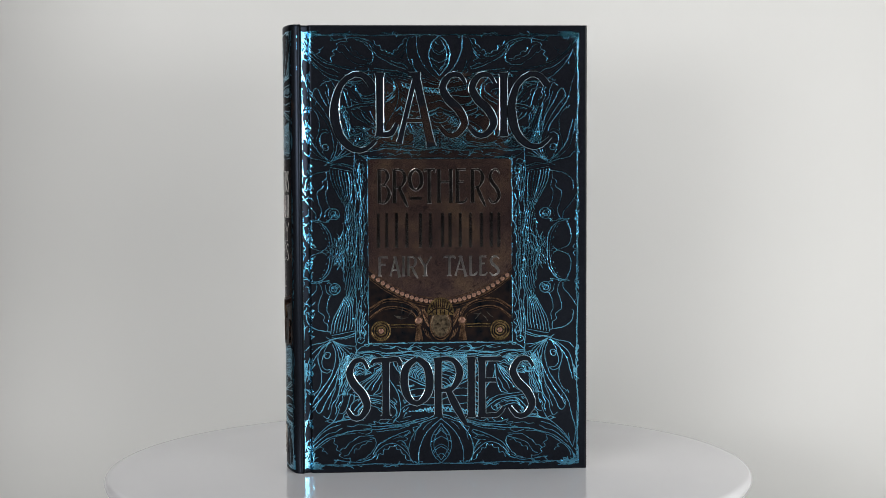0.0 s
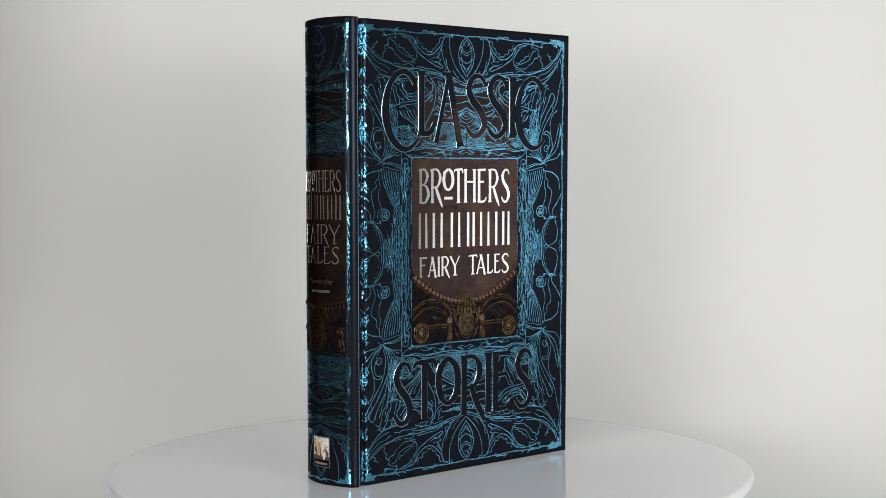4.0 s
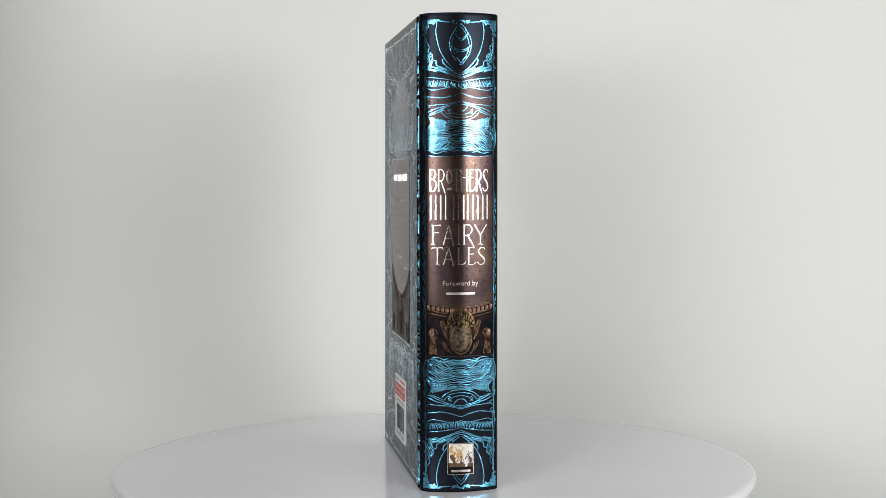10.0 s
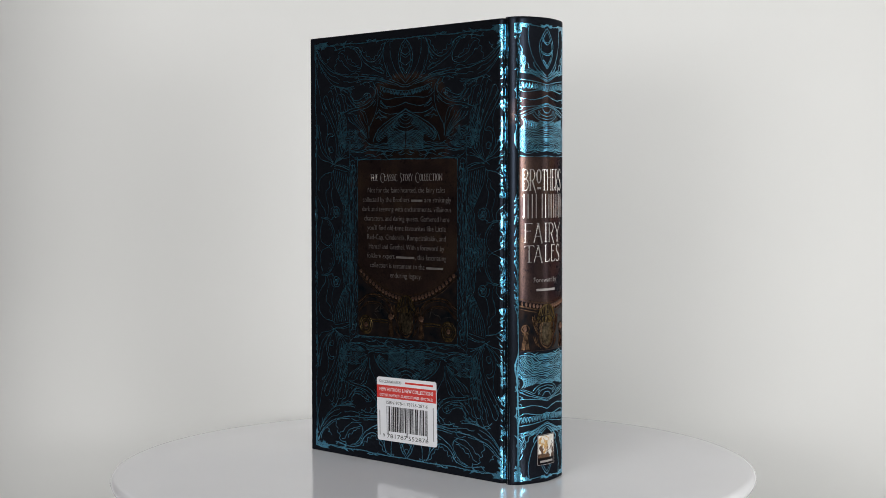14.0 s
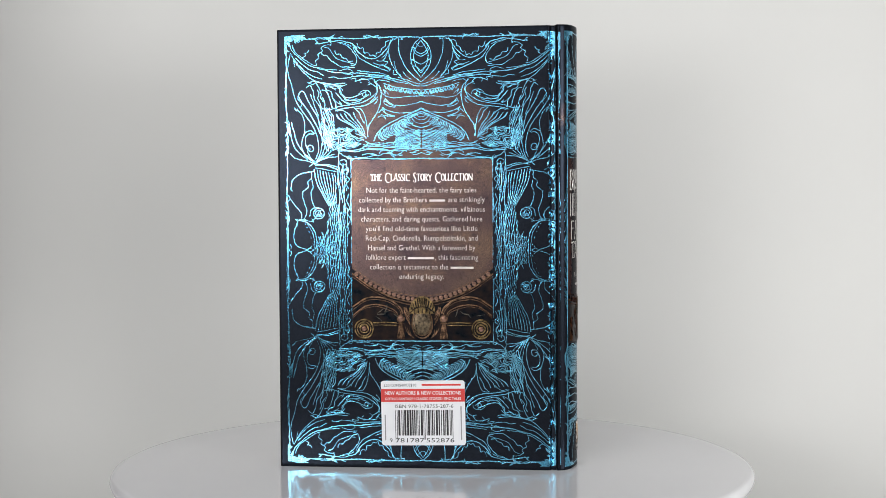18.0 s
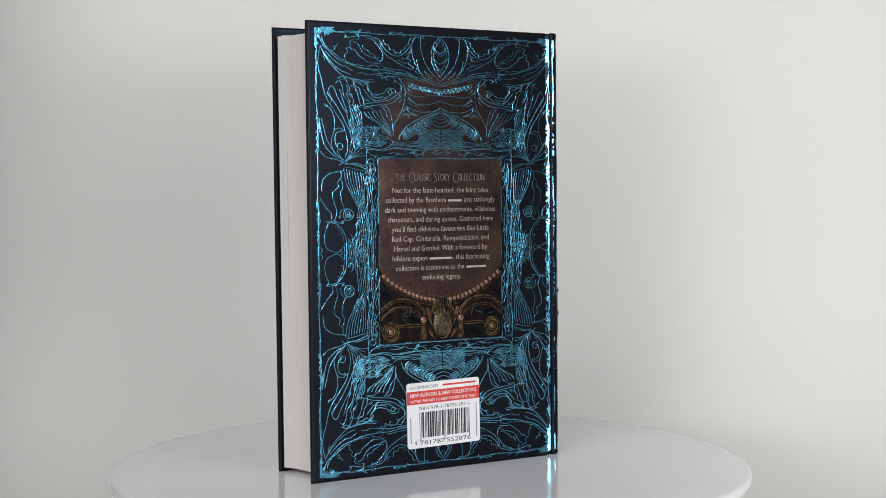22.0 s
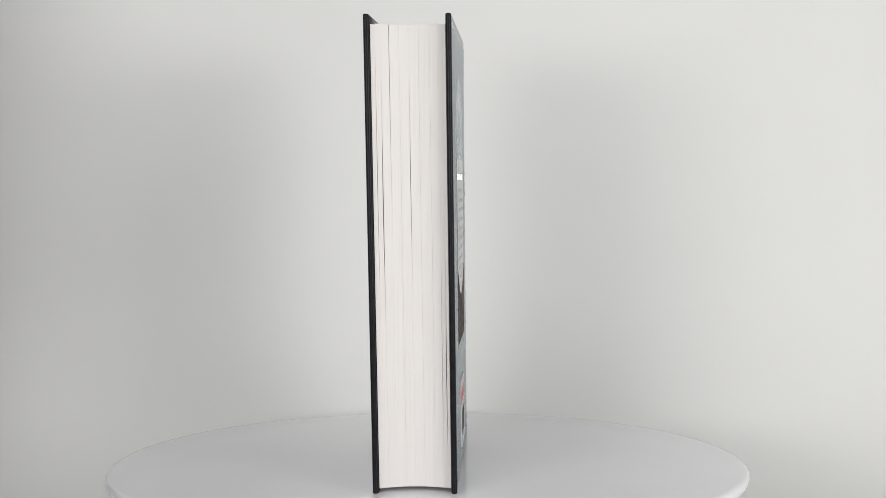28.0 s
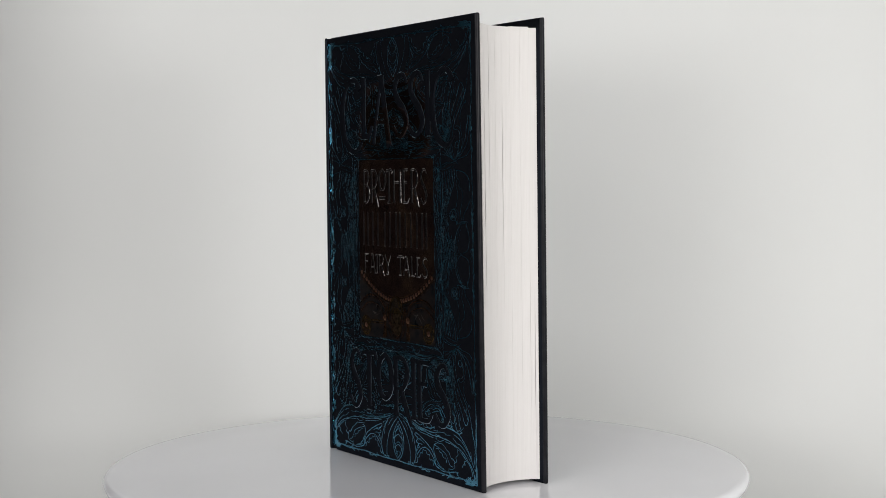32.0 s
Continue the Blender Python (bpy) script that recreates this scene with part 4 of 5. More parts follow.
bar("underline_bar", -18, -7, -87.5, -85.5, on_front, 0.0006, LETTER_PRINT, front_cover)

# picture panel
PANEL_H = 0.00012
for place, cover in ((on_front, front_cover), (on_back, back_cover)):
    plate("picture_panel", -0.0379, 0.0379, -0.0483, 0.0483, place, PANEL_H, OLD_PAINT, cover, 0.0016, "aged brown picture panel with specks and scratches")


def raised(place, lift):
    return lambda a, b, h: place(a, b, h + lift)


word("title_letter", "BROTHERS", (-32.8, -26.3, -25, -16.8, -16.4, -9.2, -8.8, -2.6, -1.6, 6.9, 8.3, 14.4, 16.2, 24.2, 25.6, 31.8), 25.2, 43, 0.0018, raised(on_front, PANEL_H), 0.00006, SILVER, front_cover,
     low={2: 32}, edge=0.0001, label="silver foil capital")
bar("underline_bar", -15.8, -9.8, 27.0, 28.4, raised(on_front, PANEL_H), 0.00012, SILVER, front_cover)
for a, t in ((-32.6, 0.2), (-28.2, 0.3), (-23, 0), (-17.6, 0.2), (-10.4, 0), (-5.2, 0.3), (1.2, 0), (5.2, 0), (10.6, 0.2), (16, 0.3), (21.8, 0), (27, 0), (31.0, 0.2)):
    bar("title_bar", a - 0.85, a + 0.85, 1.8, 20.0, raised(on_front, PANEL_H), 0.00012, SILVER, front_cover, t)
word("title_letter", "FAIRYTALES", (-32.8, -27.6, -26.6, -21, -20.6, -18.4, -17.6, -11.8, -11.4, -4.8, 1.6, 7.8, 7.6, 14.2, 15.2, 19.6, 20.6, 24.8, 26, 31.4), -13.2, -3.0, 0.0012, raised(on_front, PANEL_H), 0.00006, SILVER, front_cover, edge=0.0001)


# ---- the carved frieze at the foot of each picture ----
def dome_mesh(name, r, h, m, n=8):
    verts = [(r * math.cos(2 * math.pi * j / n) * q, r * math.sin(2 * math.pi * j / n) * q, h * math.sqrt(1 - q * q)) for q in (1.0, 0.75, 0.4) for j in range(n)] + [(0, 0, h)]
    faces = [(i * n + j, i * n + (j + 1) % n, (i + 1) * n + (j + 1) % n, (i + 1) * n + j) for i in range(2) for j in range(n)] + [(2 * n + j, 2 * n + (j + 1) % n, 3 * n) for j in range(n)]
    return mesh_of(name, verts, faces, m, True)


BEAD = dome_mesh("bead", 0.00118, 0.00016, COPPER)


def set_dome(name, me, place, a, b, h, parent, grow=(1, 1, 1), label=""):
    p = Vector(place(a, b, h))
    n = (Vector(place(a, b, h + 0.001)) - p).normalized()
    up = Vector((0, 0, 1))
    side = up.cross(n).normalized()
    ob = part(name, me, parent, label)
    ob.matrix_local = Matrix.Translation(p) @ Matrix((side, n.cross(side), n)).transposed().to_4x4() @ Matrix.Diagonal((*grow, 1))
    return ob


def oval_boss(place, b0, rx, ry, h, parent):
    """A shallow oval dome that follows the face it lies on."""
    n, rings = 24, (1.0, 0.96, 0.85, 0.68, 0.45, 0.2)
    verts = [place(rx * q * math.cos(2 * math.pi * j / n), b0 + ry * q * math.sin(2 * math.pi * j / n), h * math.sqrt(1 - q * q)) for q in rings for j in range(n)] + [place(0, b0, h)]
    last = (len(rings) - 1) * n
    faces = [(i * n + j, i * n + (j + 1) % n, (i + 1) * n + (j + 1) % n, (i + 1) * n + j) for i in range(len(rings) - 1) for j in range(n)] + [(last + j, last + (j + 1) % n, last + n) for j in range(n)]
    a, b, c = (Vector(verts[q]) for q in (0, 6, 12))
    if (b - a).cross(c - a).dot(Vector(place(0, b0, h + 0.001)) - Vector(place(0, b0, h))) < 0:
        faces = [f[::-1] for f in faces]
    return part("boss", mesh_of("boss", verts, faces, OLIVE_GILT, True), parent, "plain carved oval boss")


def mm_flat(x, y):
    return x * 0.001, y * 0.001


def frieze(place, parent, half, drop, rise, foot, beads, wide=True):
    """Dark ground under a hanging string of beads, volutes, tassels and a plain oval boss; millimetres."""
    up = raised(place, PANEL_H)
    plate("frieze_ground", -half * 0.001, half * 0.001, foot * 0.001, 0, up, 0.00008, DARK_PAINT, parent, 0.0, "dark painted ground of the carved frieze",
          top=lambda a: (drop + rise * (a * 1000 / half) ** 2) * 0.001, rows=8, cols=24)
    on = raised(place, PANEL_H + 0.00008)
    for k in range(beads):
        a = half * 0.97 * (-1 + 2 * (k + 0.5) / beads)
        set_dome("bead", BEAD, on, a * 0.001, (drop - 1.1 + rise * (a / half) ** 2) * 0.001, 0.0, parent)
    mould = Drawing(0.8)
    for off, w in ((0.9, 0.6), (-2.7, 1.1), (-4.2, 0.5)):
        pts = []
        for k in range(9):
            a = half * (-1 + k / 4)
            pts += [a, drop + off + rise * (a / half) ** 2]
        mould.line(w, *pts)
    lay("moulding", mould, on, [(1, 1)], parent, BRONZE, "gilded moulding line", mm_flat, 0.00003, 0.06)
    for s in (1, -1):
        t = 11.6 if wide else 13.6
        if wide:
            arch = Drawing(0.6)
            for q, w in ((0.0, 1.2), (1.4, 0.5), (4.0, 0.9), (5.2, 0.4)):
                arch.line(w, 37.6, foot + 17.6 - q * 1.1, 31, foot + 22 - q, 24.5, foot + 23 - q, 17 + 0.2 * q, foot + 21.4 - q, 12 + 0.5 * q, foot + 17.6 - 0.6 * q, 10.2 + 0.7 * q, foot + 14.2 - 0.3 * q)
            lay("arch", arch, on, [(s, 1)], parent, BRONZE, "gilded carved arch", mm_flat, 0.00003, 0.15)
            d = Drawing(0.5)
            d.ring(1.0, 31.5, foot + 6, 5.0).ring(0.8, 31.5, foot + 6, 3.7).ring(0.9, 31.5, foot + 6, 2.2)
            d.line(0.9, 26.6, foot + 9.2, 20, foot + 9.4, 13.6, foot + 9.2).line(0.6, 26.4, foot + 7.9, 20, foot + 8.0, 13.6, foot + 7.9)
            for q in (-2.2, -0.8, 0.8, 2.2):
                d.line(0.7, 31.5 + q * 0.4, foot + 2.4, 31.5 + q, foot + 0.5)
            lay("volute", d, on, [(s, 1)], parent, GILT, "gilded carved scroll", mm_flat, 0.00004, 0.12)
            set_dome("stud", BEAD, on, s * 0.0315, (foot + 6) * 0.001, 0, parent, (1.2, 1.2, 1.3))
        d = Drawing(0.5)
        for q in (-2.0, -1.2, -0.4, 0.4, 1.2, 2.0):
            d.line(0.8, t + q * 0.3, foot + 9.6, t + q * 0.6, foot + 6, t + q * 0.9, foot + 3, t + q, foot + 0.6)
        d.ring(0.8, t, foot + 11.4, 1.9).line(0.8, t - 2, foot + 8.6, t, foot + 9.4, t + 2, foot + 8.6)
        lay("tassel", d, on, [(s, 1)], parent, BRONZE, "gilded carved tassel", mm_flat, 0.00004, 0.12)
        set_dome("stud", BEAD, on, s * t * 0.001, (foot + 11.4) * 0.001, 0, parent, (1.5, 1.5, 1.6))
    oval_boss(on, (foot + 9.3) * 0.001, 0.00544, 0.00714, 0.00029 if wide else 0.00016, parent)
    ridges = Drawing(0.5)
    ridges.ring(0.8, 0, foot + 9.0, 5.6, 1, 0, 0, 1.42).ring(0.5, 0, foot + 9.0, 4.4, 1, 0, 0, 1.5)
    for s in (1, -1):
        # a small wing and leaves beside the boss
        for k in range(4):
            ridges.line(0.7, s * 6.6, foot + 9 + 1.7 * k, s * (7.8 + 0.2 * k), foot + 11 + 1.8 * k, s * (9.6 - 0.3 * k), foot + 13.6 + 1.5 * k)
        ridges.line(0.9, s * 6.4, foot + 8.0, s * 8.4, foot + 11.6, s * 9.9, foot + 17.4, s * 8.0, foot + 15.4, s * 6.8, foot + 13.4)
        for k in range(3):
            ridges.line(0.6, s * (4.6 + 1.2 * k), foot + 1.0 + 0.8 * k, s * (6.2 + 1.1 * k), foot + 3.4 + 0.8 * k, s * (6.8 + 1.2 * k), foot + 6.2 + 0.6 * k)
    lay("boss_relief", ridges, raised(on, 0.00012), [(1, 1)], parent, BRONZE, "gilded ridges round the boss", mm_flat, 0.00002, 0.1, "stuff")
    plate("crest_cap", -0.0070, 0.0070, (foot + 14.2) * 0.001, 0, on, 0.00022, GILT, parent, 0.0, "ribbed golden cap",
          top=lambda a: (foot + 15.0 + 8.6 * math.sqrt(max(1 - (a / 0.0071) ** 2, 0))) * 0.001, cols=24, rows=6)
    cap = Drawing(0.5)
    for k in range(-5, 6):
        cap.line(0.8, k * 0.95, foot + 18.4 - 0.12 * k * k, k * 1.15, foot + 20.6 - 0.14 * k * k, k * 1.25, foot + 23.0 - 0.2 * k * k)
    for k in range(-2, 3):
        cap.line(0.7, k * 2.0, foot + 14.4 - 0.1 * k * k, k * 2.1, foot + 16.0 - 0.1 * k * k, k * 2.2, foot + 17.4 - 0.2 * k * k)
    cap.line(1.0, -6.6, foot + 14.6, -3.4, foot + 17.2, 0, foot + 17.9, 3.4, foot + 17.2, 6.6, foot + 14.6)
    lay("cap_groove", cap, raised(on, 0.00022), [(1, 1)], parent, DARK_PAINT, "dark grooves of the cap", mm_flat, 0.000006, 0.05)
    for s in (1, -1) if wide else ():
        leaves = Drawing(0.5)
        leaves.scribble(s * 22, foot + 13.6, 7.5, 2.2, 26, 4.5, 0.5, 1.2, 0.6).scribble(s * 21, foot + 4.2, 6.5, 3.0, 22, 4.0, 1.2, 1.2, 0.6).scribble(s * 30, foot + 26, 7, 2.0, 14, 4.0, 0.6, 0.8, 0.6)
        lay("leaf_relief", leaves, on, [(1, 1)], parent, TARNISH, "dull carved leaves in the ground", mm_flat, 0.00002, 0.3, kind="stuff")


frieze(on_front, front_cover, 37.9, -26.0, 15.8, -48.2, 29)
frieze(on_back, back_cover, 37.9, -25.4, 15.6, -48.2, 29)


# ---- set type ----
def type_mesh(name, text, width, place, a, b, h, m, parent, size=None, align="CENTER", upright=0.0, label="", bold=0.0):
    """Words in the built-in face, width millimetres wide (or size high), laid on a face."""
    cu = bpy.data.curves.new(name, "FONT")
    cu.body, cu.size, cu.resolution_u, cu.offset = text, 1.0, 2, bold
    tmp = bpy.data.objects.new("type_form", cu)
    scene.collection.objects.link(tmp)
    me = bpy.data.meshes.new_from_object(tmp.evaluated_get(bpy.context.evaluated_depsgraph_get()))
    bpy.data.objects.remove(tmp)
    bpy.data.curves.remove(cu)
    xs = [v.co.x for v in me.vertices]
    lo, hi = min(xs), max(xs)
    sx = width / (hi - lo)
    sy = size if size else sx
    co, si = math.cos(upright), math.sin(upright)
    for v in me.vertices:
        x, y = (v.co.x - (lo + hi) / 2) * sx, v.co.y * sy
        v.co = place((a + x * co - y * si) * 0.001, (b + x * si + y * co) * 0.001, h)
    me.materials.clear()
    me.materials.append(m)
    me.name = name
    return part(name, me, parent, label)


BLURB = (("Not for the faint-hearted, the fairy tales", 59), ("collected by the Brothers", 0), ("dark and teeming with enchantments, villainous", 68), ("characters, and daring quests. Gathered here", 65),
         ("you'll find old-time favourites like Little", 60), ("Red-Cap, Cinderella, Rumpelstiltskin, and", 60), ("Hansel and Grethel. With a foreword by", 57.5), ("", 0), ("", 0), ("enduring legacy.", 24))
type_on = raised(on_back, PANEL_H)
HEADING_WIDTHS = {"T": 2.2, "H": 2.3, "E": 1.7, "C": 2.4, "L": 1.6, "A": 2.5, "S": 1.5, "I": 0.9, "O": 2.1, "R": 2.0, "Y": 2.1, "N": 2.4, " ": 1.6}
LARGE = {4: 1.35, 12: 1.2, 18: 1.35}
heading = "THE CLASSIC STORY COLLECTION"
stretch = 55.0 / sum(HEADING_WIDTHS[c] * LARGE.get(i, 1) + 0.18 for i, c in enumerate(heading))
pen = -27.5
for i, c in enumerate(heading):
    w = HEADING_WIDTHS[c] * LARGE.get(i, 1) * stretch
    if c != " ":
        word("heading_letter", c, (pen, pen + w), 37.0 if i not in LARGE else 36.2, 40.6 if i not in LARGE else 41.2, 0.00040, type_on, 0.00006, SILVER, back_cover, edge=0.00002, label="" if i else "silver foil heading letter")
    pen += w + 0.18 * stretch
for i, (text, width) in enumerate(BLURB):
    row = 30.6 - 5.12 * i
    if width:
        type_mesh("blurb_line", text, width, type_on, -0.2, row, 0.00004, PRINT_PALE, back_cover, 4.15, bold=-0.013)
type_mesh("blurb_line", "collected by the Brothers", 36.5, type_on, -15.5, 25.48, 0.00004, PRINT_PALE, back_cover, 4.15, bold=-0.013)
bar("name_bar", 4.2, 12.6, 25.9, 26.8, type_on, 0.00004, PRINT_PALE, back_cover)
type_mesh("blurb_line", "are strikingly", 19.5, type_on, 24, 25.48, 0.00004, PRINT_PALE, back_cover, 4.15, bold=-0.013)
type_mesh("blurb_line", "folklore expert", 21.5, type_on, -19.5, -5.24, 0.00004, PRINT_PALE, back_cover, 4.15, bold=-0.013)
bar("name_bar", -7.6, 6.4, -4.8, -3.9, type_on, 0.00004, PRINT_PALE, back_cover)
type_mesh("blurb_line", ", this fascinating", 23, type_on, 18.6, -5.24, 0.00004, PRINT_PALE, back_cover, 4.15, bold=-0.013)
type_mesh("blurb_line", "collection is testament to the", 42, type_on, -7, -10.36, 0.00004, PRINT_PALE, back_cover, 4.15, bold=-0.013)
bar("name_bar", 15.4, 27.6, -9.9, -9.0, type_on, 0.00004, PRINT_PALE, back_cover)

# ---- price sticker on the back board ----
def on_sticker(a, b, h):
    c, s = math.cos(STICKER_TURN), math.sin(STICKER_TURN)
    return on_back(STICKER_A + a * c - b * s, STICKER_B + a * s + b * c, h)


STICKER_A, STICKER_B, STICKER_TURN = 0.00025, -0.0873, 0.0165
sticker = plate("sticker", -0.0226, 0.0226, -0.0174, 0.0174, on_sticker, 0.00045, STICKER_WHITE, book, 0.0014, "white paper price sticker with a barcode")
plate("red_band", -0.0226, 0.0226, 0.0060, 0.0130, on_sticker, 0.00049, STICKER_RED, sticker, 0.0, "red printed band", rim=False, rows=3)
ink_on = raised(on_sticker, 0.00045)
type_mesh("price_text", "£20/CDN$40/US$30", 17.5, ink_on, -12.2, 14.3, 0.00004, INK, sticker, 2.2)
bar("imprint_bar", -0.5, 20.5, 14.7, 15.5, ink_on, 0.00004, STICKER_RED, sticker)
type_mesh("band_text", "NEW AUTHORS & NEW COLLECTIONS", 41.0, ink_on, 0, 9.9, 0.00009, STICKER_WHITE, sticker, 2.75, bold=0.012)
type_mesh("band_text", "GOTHIC FANTASY I CLASSIC STORIES I EPIC TALES", 41.0, ink_on, 0, 7.0, 0.00009, STICKER_WHITE, sticker, 2.0, bold=0.01)
type_mesh("number_text", "ISBN 978-1-78755-287-6", 31.5, ink_on, 0.6, 2.8, 0.00004, INK, sticker, 2.6)
for text, a, w in (("9", -17.6, 1.4), ("781787", -7.4, 15.5), ("552876", 9.0, 15.0)):
    type_mesh("number_text", text, w, ink_on, a, -15.8, 0.00004, INK, sticker, 3.3)
bars_rng, at, i = random.Random(9781), -15.2, 0
while at < 16.0:
    w = bars_rng.choice((0.4, 0.4, 0.75, 1.1))
    guard = at < -14.2 or abs(at - 0.5) < 0.7 or at > 15.0
    lo = -14.2 if guard else -12.0
    w = 0.33 if guard else w
    bar("barcode_bar", at, at + w, lo, 1.5, ink_on, 0.00004, INK, sticker)
    at += w + bars_rng.choice((0.33, 0.33, 0.66))
for a in (-20.6, 20.4):
    bar("side_note_bar", a - 0.3, a + 0.3, -14.5, 3.5 if a > 0 else -1.0, ink_on, 0.00004, INK_GREY, sticker)

# ---- the spine's ornament ----
def spine_flat(d, y):
    return -min(max(d, -66.5), 66.5) * 0.0002766, min(max((449 - y) * 0.0002777, -0.1154), 0.1154)


spine_top = Drawing(1.4)
spine_top.line(1.9, 41, 38, 43, 52, 41, 72, 34, 92, 24, 108, 12, 120, 2, 127).line(2.0, 0, 41, 10, 52, 19, 72, 15, 95, 0, 114).line(1.5, 0, 46, 9, 58, 15, 75, 11, 94, 0, 108)
spine_top.line(2.0, 13, 57, 8, 66, 0, 71).line(2.1, 18, 78, 10, 87, 0, 90).line(2.0, 12, 99, 6, 101, 0, 111).line(1.5, 10, 60, 5, 66, 0, 67).line(1.5, 14, 82, 7, 86, 0, 87).line(2.2, 63, 37, 40, 36, 20, 38, 0, 36)
spine_top.scribble(50, 34, 15, 5, 34, 17, 0.0, 0.3, 2.6).scribble(59, 40, 6, 8, 20, 10, 0.4, 0.9, 2.4).scribble(5, 36, 8, 2.5, 12, 8, 0.1, 0.6, 2.0).scribble(62, 50, 2.5, 12, 12, 10, 1.5, 0.4, 2.0)
spine_top.line(1.8, 60, 72, 55, 82, 57, 90, 49, 95, 49, 103, 43, 106, 42, 113, 33, 117, 17, 125, 0, 131).line(1.6, 62, 64, 60, 82, 58, 98, 52, 110).line(1.6, 33, 103, 28, 112, 18, 122, 6, 128).line(1.5, 30, 100, 31, 110, 22, 117, 14, 124)
spine_top.ridges(55, 106, 7, 18, 3.2, 1.0, 2.6, 8, 1.5, 1.1, 2.2, True).line(1.8, 62, 116, 46, 118, 26, 126, 0, 135).line(1.6, 62, 121, 40, 123, 18, 131, 0, 138).line(1.5, 60, 112, 48, 116, 32, 120, 16, 129).ridges(34, 121, 26, 4, 2.6, -0.22, 1.0, 8, 1.3, 1.0, 7.7, True)
spine_mid_band = Drawing(1.4)
spine_mid_band.line(1.7, 62, 134, 40, 136, 18, 139, 0, 143).line(1.9, 60, 153, 50, 157, 36, 155, 22, 153, 10, 153, 0, 156)
for k in range(10):
    x = 60 - 6.2 * k
    spine_mid_band.line(1.8, x, 138 + 0.5 * k, x - 1.6, 147 + 0.4 * k, x - 3.4, 150 + 0.3 * k, x - 4.6, 144 + 0.4 * k, x - 3.0, 140 + 0.5 * k)
    spine_mid_band.line(1.3, x + 1.0, 142 + 0.4 * k, x - 0.4, 151 + 0.2 * k)
spine_mid_band.line(1.9, 60, 169, 50, 169, 34, 171, 18, 168, 0, 162).line(1.6, 61, 165, 56, 173, 62, 176).line(1.7, 59, 184, 40, 183, 20, 181, 0, 176).line(1.5, 61, 180, 54, 186, 61, 190)
spine_mid_band.line(2.0, 60, 197, 44, 190, 24, 184, 0, 178).line(1.8, 58, 201, 40, 193, 24, 187, 0, 181).line(1.5, 54, 202, 40, 197, 30, 192)
spine_mid_band.line(1.8, 34, 196, 26, 204, 14, 209, 0, 211).line(1.6, 30, 192, 20, 202, 0, 206).line(1.6, 22, 190, 14, 197, 0, 201).line(1.8, 12, 186, 6, 193, 0, 194).line(1.5, 16, 190, 22, 194, 18, 198, 24, 199)
for k in range(6):
    spine_mid_band.feather(1.6, 56 - 5.0 * k, 203 + 1.2 * k, -3.0, 17 - 1.0 * k, -2.4).feather(1.3, 53.5 - 5.0 * k, 205 + 1.2 * k, -2.0, 12 - 0.8 * k, -1.8)
spine_mid_band.ridges(24, 236, 27, 27, 3.8, 0.0, 3.4, 10, 1.6, 1.1, 3.3, False, (0, 284, 1.25)).ridges(57, 240, 7, 22, 3.0, 0.9, 2.6, 8, 1.4, 1.1, 5.1, False)
spine_mid_band.line(2.2, 62, 262, 46, 264, 30, 260, 14, 264, 0, 262).line(1.6, 60, 205, 62, 220, 66, 236, 65, 252, 61, 262).line(1.7, 52, 266, 40, 268, 30, 264, 22, 267)
spine_frame = Drawing(1.4)
spine_frame.line(2.0, 62, 272, 30, 274, 0, 272).line(2.0, 63, 34, 61, 150, 63, 210, 65, 245, 61, 275, 62, 340, 61, 449).line(1.4, 61, 40, 63, 180, 60, 300, 63, 420, 62, 449)
spine_frame.line(1.7, 66, 198, 62, 200, 59, 198).scribble(62, 150, 2.5, 110, 24, 10, 1.5, 0.3, 1.7).scribble(62.5, 400, 2.5, 60, 28, 9, 1.5, 0.5, 1.7)
for k in range(6):
    spine_frame.line(1.5, 62, 335 + 20 * k, 64.5, 345 + 20 * k, 66.5, 356 + 20 * k)
for s in (1, -1):
    lay("spine_mandorla", spine_top, on_spine, [(1, s), (-1, s)], spine, FOIL, "", spine_flat, 0.000005, 0.35)
    lay("spine_band", spine_mid_band, on_spine, [(1, s), (-1, s)], spine, FOIL, "", spine_flat, 0.000005, 0.35)
lay("spine_frame", spine_frame, on_spine, QUARTERS, spine, FOIL, "thorny blue foil frame line", spine_flat, 0.000005, 0.5)

plate("spine_panel", -0.0168, 0.0168, -0.0497, 0.0487, on_spine, PANEL_H, OLD_PAINT, spine, 0.0008, "aged brown picture panel on the spine", cols=20)
frieze(on_spine, spine, 16.8, -26.2, 2.6, -49.5, 15, wide=False)
spine_on = raised(on_spine, PANEL_H)
word("spine_letter", "BROTHERS", (-15.2, -11.6, -11.2, -7.4, -7, -4.2, -3.6, -0.6, -0.2, 3.8, 4.4, 7, 7.6, 11, 11.2, 14.2), 31.6, 42.4, 0.00062, spine_on, 0.00006, SPINE_SILVER, spine, low={2: 35.4}, edge=0.00005)
bar("underline_bar", -6.8, -4.4, 32.4, 33.2, spine_on, 0.0001, SPINE_SILVER, spine)
for a, t in ((-14.6, 0.2), (-12.2, 0.3), (-9.8, 0), (-7.4, 0.2), (-3.6, 0), (-1.2, 0.3), (1.4, 0), (3.4, 0), (6.2, 0.2), (8.6, 0.3), (11.2, 0), (13.6, 0.1)):
    bar("title_bar", a - 0.32, a + 0.32, 17.8, 29.8, spine_on, 0.0001, SPINE_SILVER, spine, t)
word("spine_letter", "FAIRY", (-14.4, -9.4, -8.8, -3, -2.2, 0.2, 1, 6.8, 6.8, 13.4), 5.4, 15.2, 0.00062, spine_on, 0.00006, SPINE_SILVER, spine, edge=0.00005)
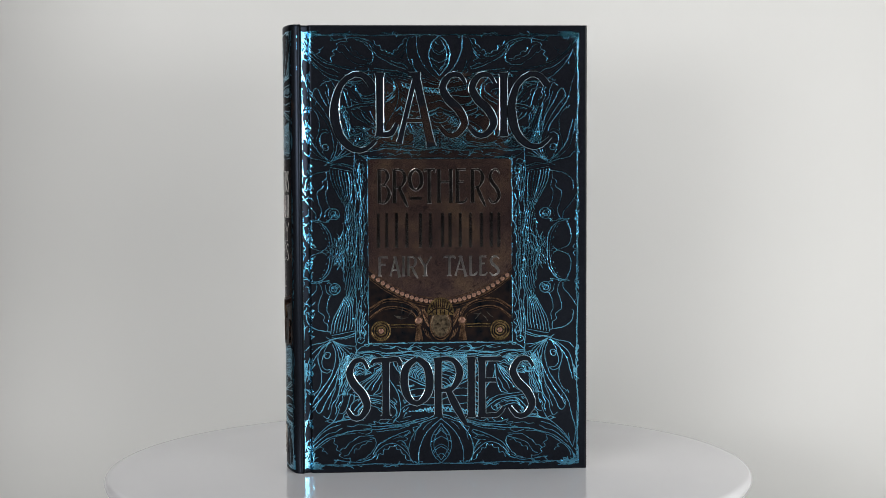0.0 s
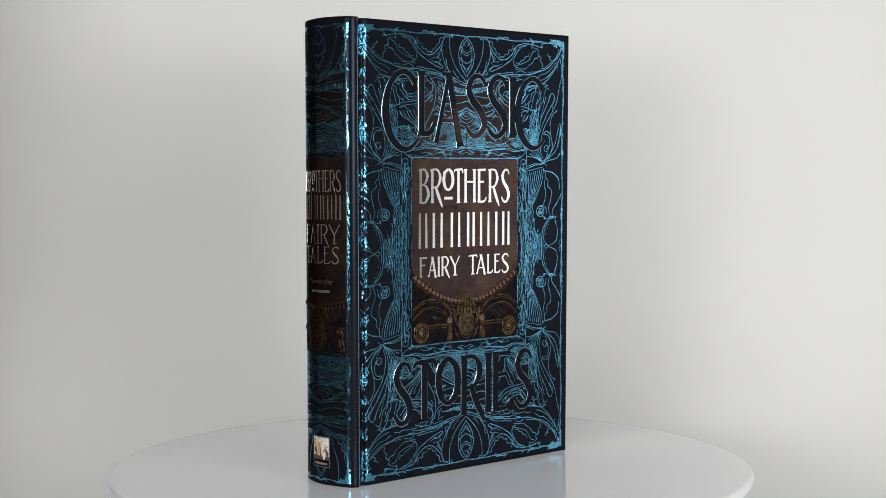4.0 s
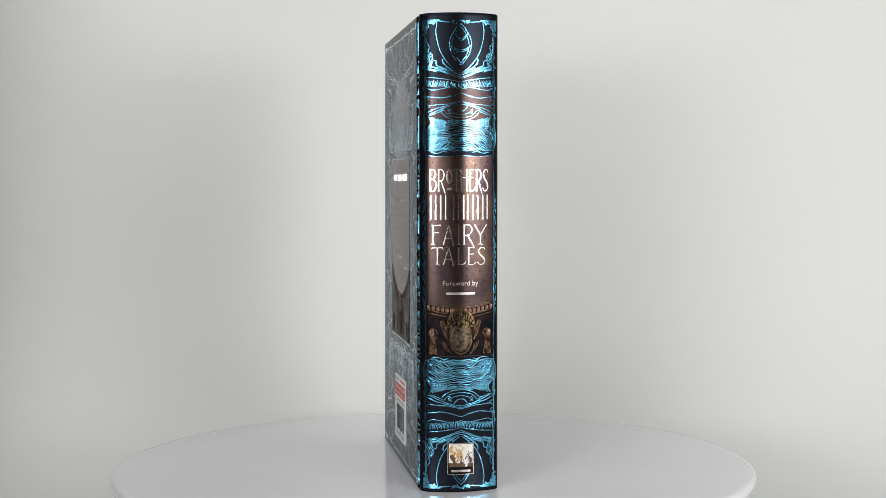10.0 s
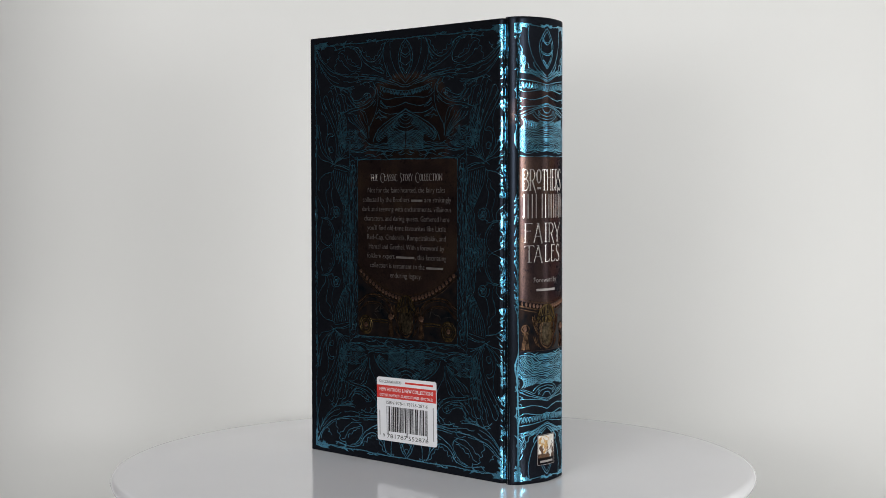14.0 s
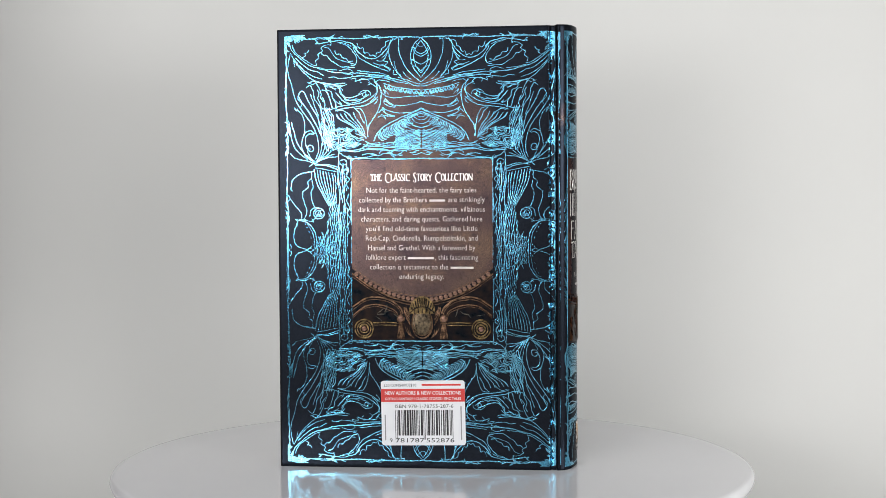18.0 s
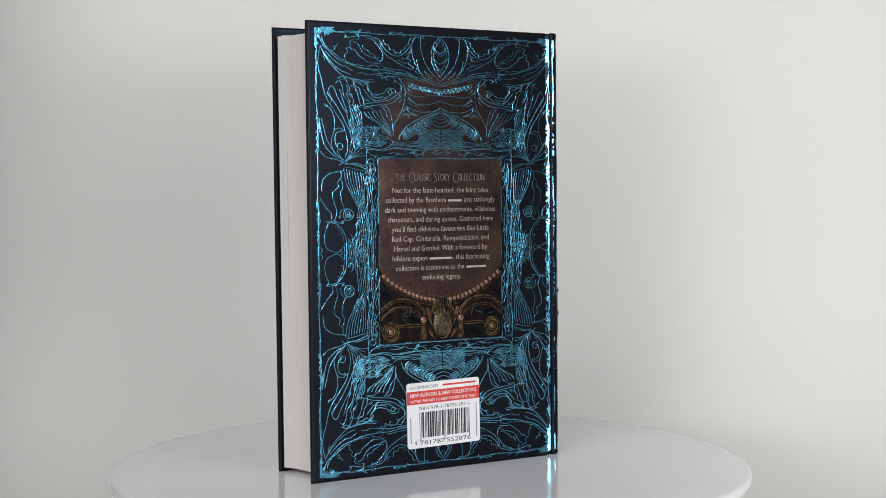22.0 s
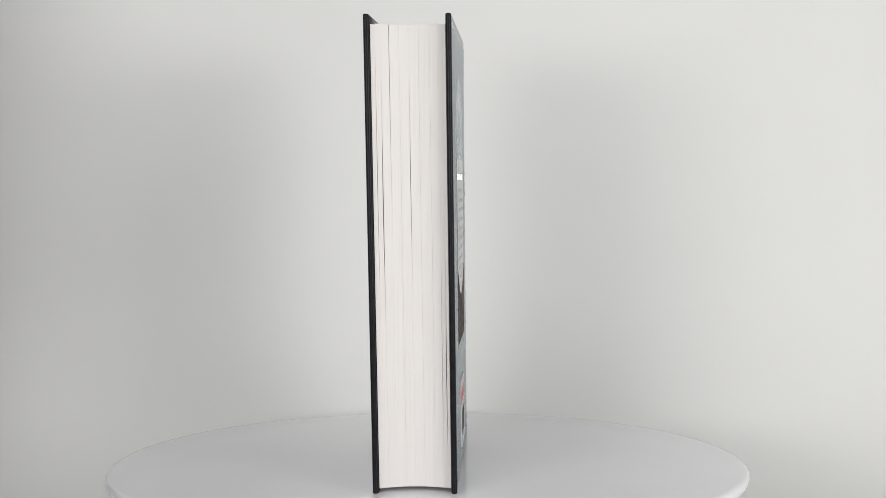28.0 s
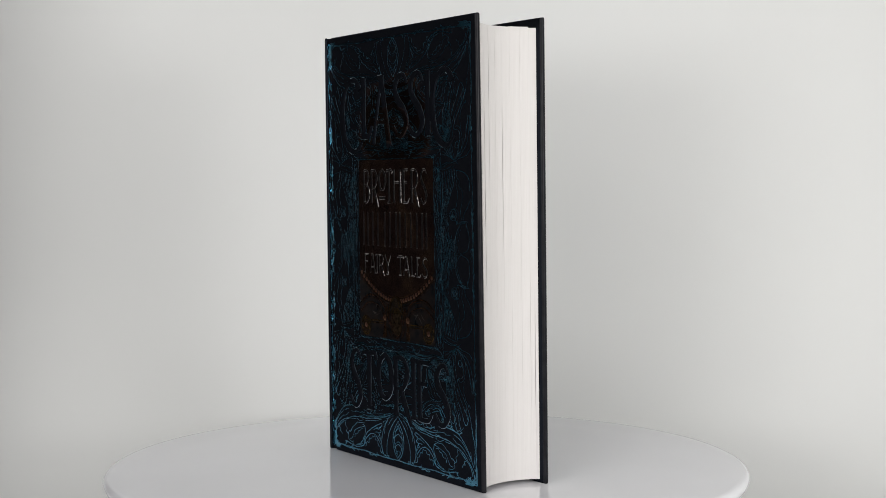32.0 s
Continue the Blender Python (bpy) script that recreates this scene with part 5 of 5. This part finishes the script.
word("spine_letter", "TALES", (-14.2, -8.6, -8.8, -3, -1.8, 2.6, 3.4, 7.6, 8.4, 12.8), -4.6, 4.0, 0.00062, spine_on, 0.00006, SPINE_SILVER, spine, edge=0.00005)
type_mesh("foreword_text", "Foreword by", 17.6, spine_on, 0, -14.8, 0.00004, PRINT_PALE, spine, 3.6, bold=-0.013)
bar("name_bar", -7.2, 7.2, -19.2, -18.2, spine_on, 0.00004, PRINT_PALE, spine)

def emblem_flat(x, y):
    return min(max(x, -5.9), 5.9) * 0.001, min(max(y, -104.5), -93.3) * 0.001


# small printed emblem at the spine's foot
plate("emblem", -0.0068, 0.0068, -0.1085, -0.0925, on_spine, 0.00016, DARK_PAINT, spine, 0.0003, "small square emblem with pale flames")
plate("emblem_picture", -0.0060, 0.0060, -0.1046, -0.0932, on_spine, 0.00020, EMBLEM, spine, 0.0, rim=False)
bar("imprint_bar", -4.8, 4.8, -107.0, -106.1, raised(on_spine, 0.00016), 0.00004, PRINT_PALE, spine)

plate("emblem_dark", -0.0060, 0.0060, -0.1046, -0.1026, on_spine, 0.00022, BROWN_INK, spine, 0.0, rim=False, rows=3)
flames_rng = random.Random(77)
for m, count, low, high, label in ((BROWN_INK, 9, -104.2, -100.4, "dark brown printed flames"), (GOLD_INK, 6, -101.8, -96.2, "golden printed leaves"), (EMBLEM_WHITE, 4, -104.0, -101.0, "pale printed flames")):
    flames = Drawing(0.35)
    for k in range(count):
        x, y = flames_rng.uniform(-5.0, 5.0), flames_rng.uniform(low, high)
        flames.line(flames_rng.uniform(1.4, 2.4), x - 0.5, y - 1.0, x + flames_rng.uniform(-0.6, 0.6), y, x + flames_rng.uniform(-0.8, 0.8), y + 1.0, x + flames_rng.uniform(-1.0, 1.0), y + 1.8)
        flames.line(0.5, x, y + 0.8, x + flames_rng.uniform(-1.4, 1.4), y + 2.6, x + flames_rng.uniform(-1.4, 1.4), min(y + 4.0, -93.8))
    lay("emblem_flame", flames, raised(on_spine, 0.0002), [(1, 1)], spine, m, label, emblem_flat, 0.000004, 0.25)
rim_line = Drawing(0.5)
rim_line.line(0.3, -6.5, -108.2, -6.5, -92.8).line(0.3, 6.5, -108.2, 6.5, -92.8).line(0.3, -6.5, -108.2, 6.5, -108.2).line(0.3, -6.5, -92.8, 6.5, -92.8)
lay("emblem_rim", rim_line, raised(on_spine, 0.00016), [(1, 1)], spine, PRINT_PALE, "", mm_flat, 0.000005, 0.0)


def motions():
    rows = [(t, pose(0, 0, 0, 0, 0, TURN_START + TURN_RATE * t)) for t in range(33)]
    walk(book, rows)
    walk(platter, [(t, Matrix.Translation((-0.0010, 0.0035, 0)) @ m) for t, m in rows])


motions()
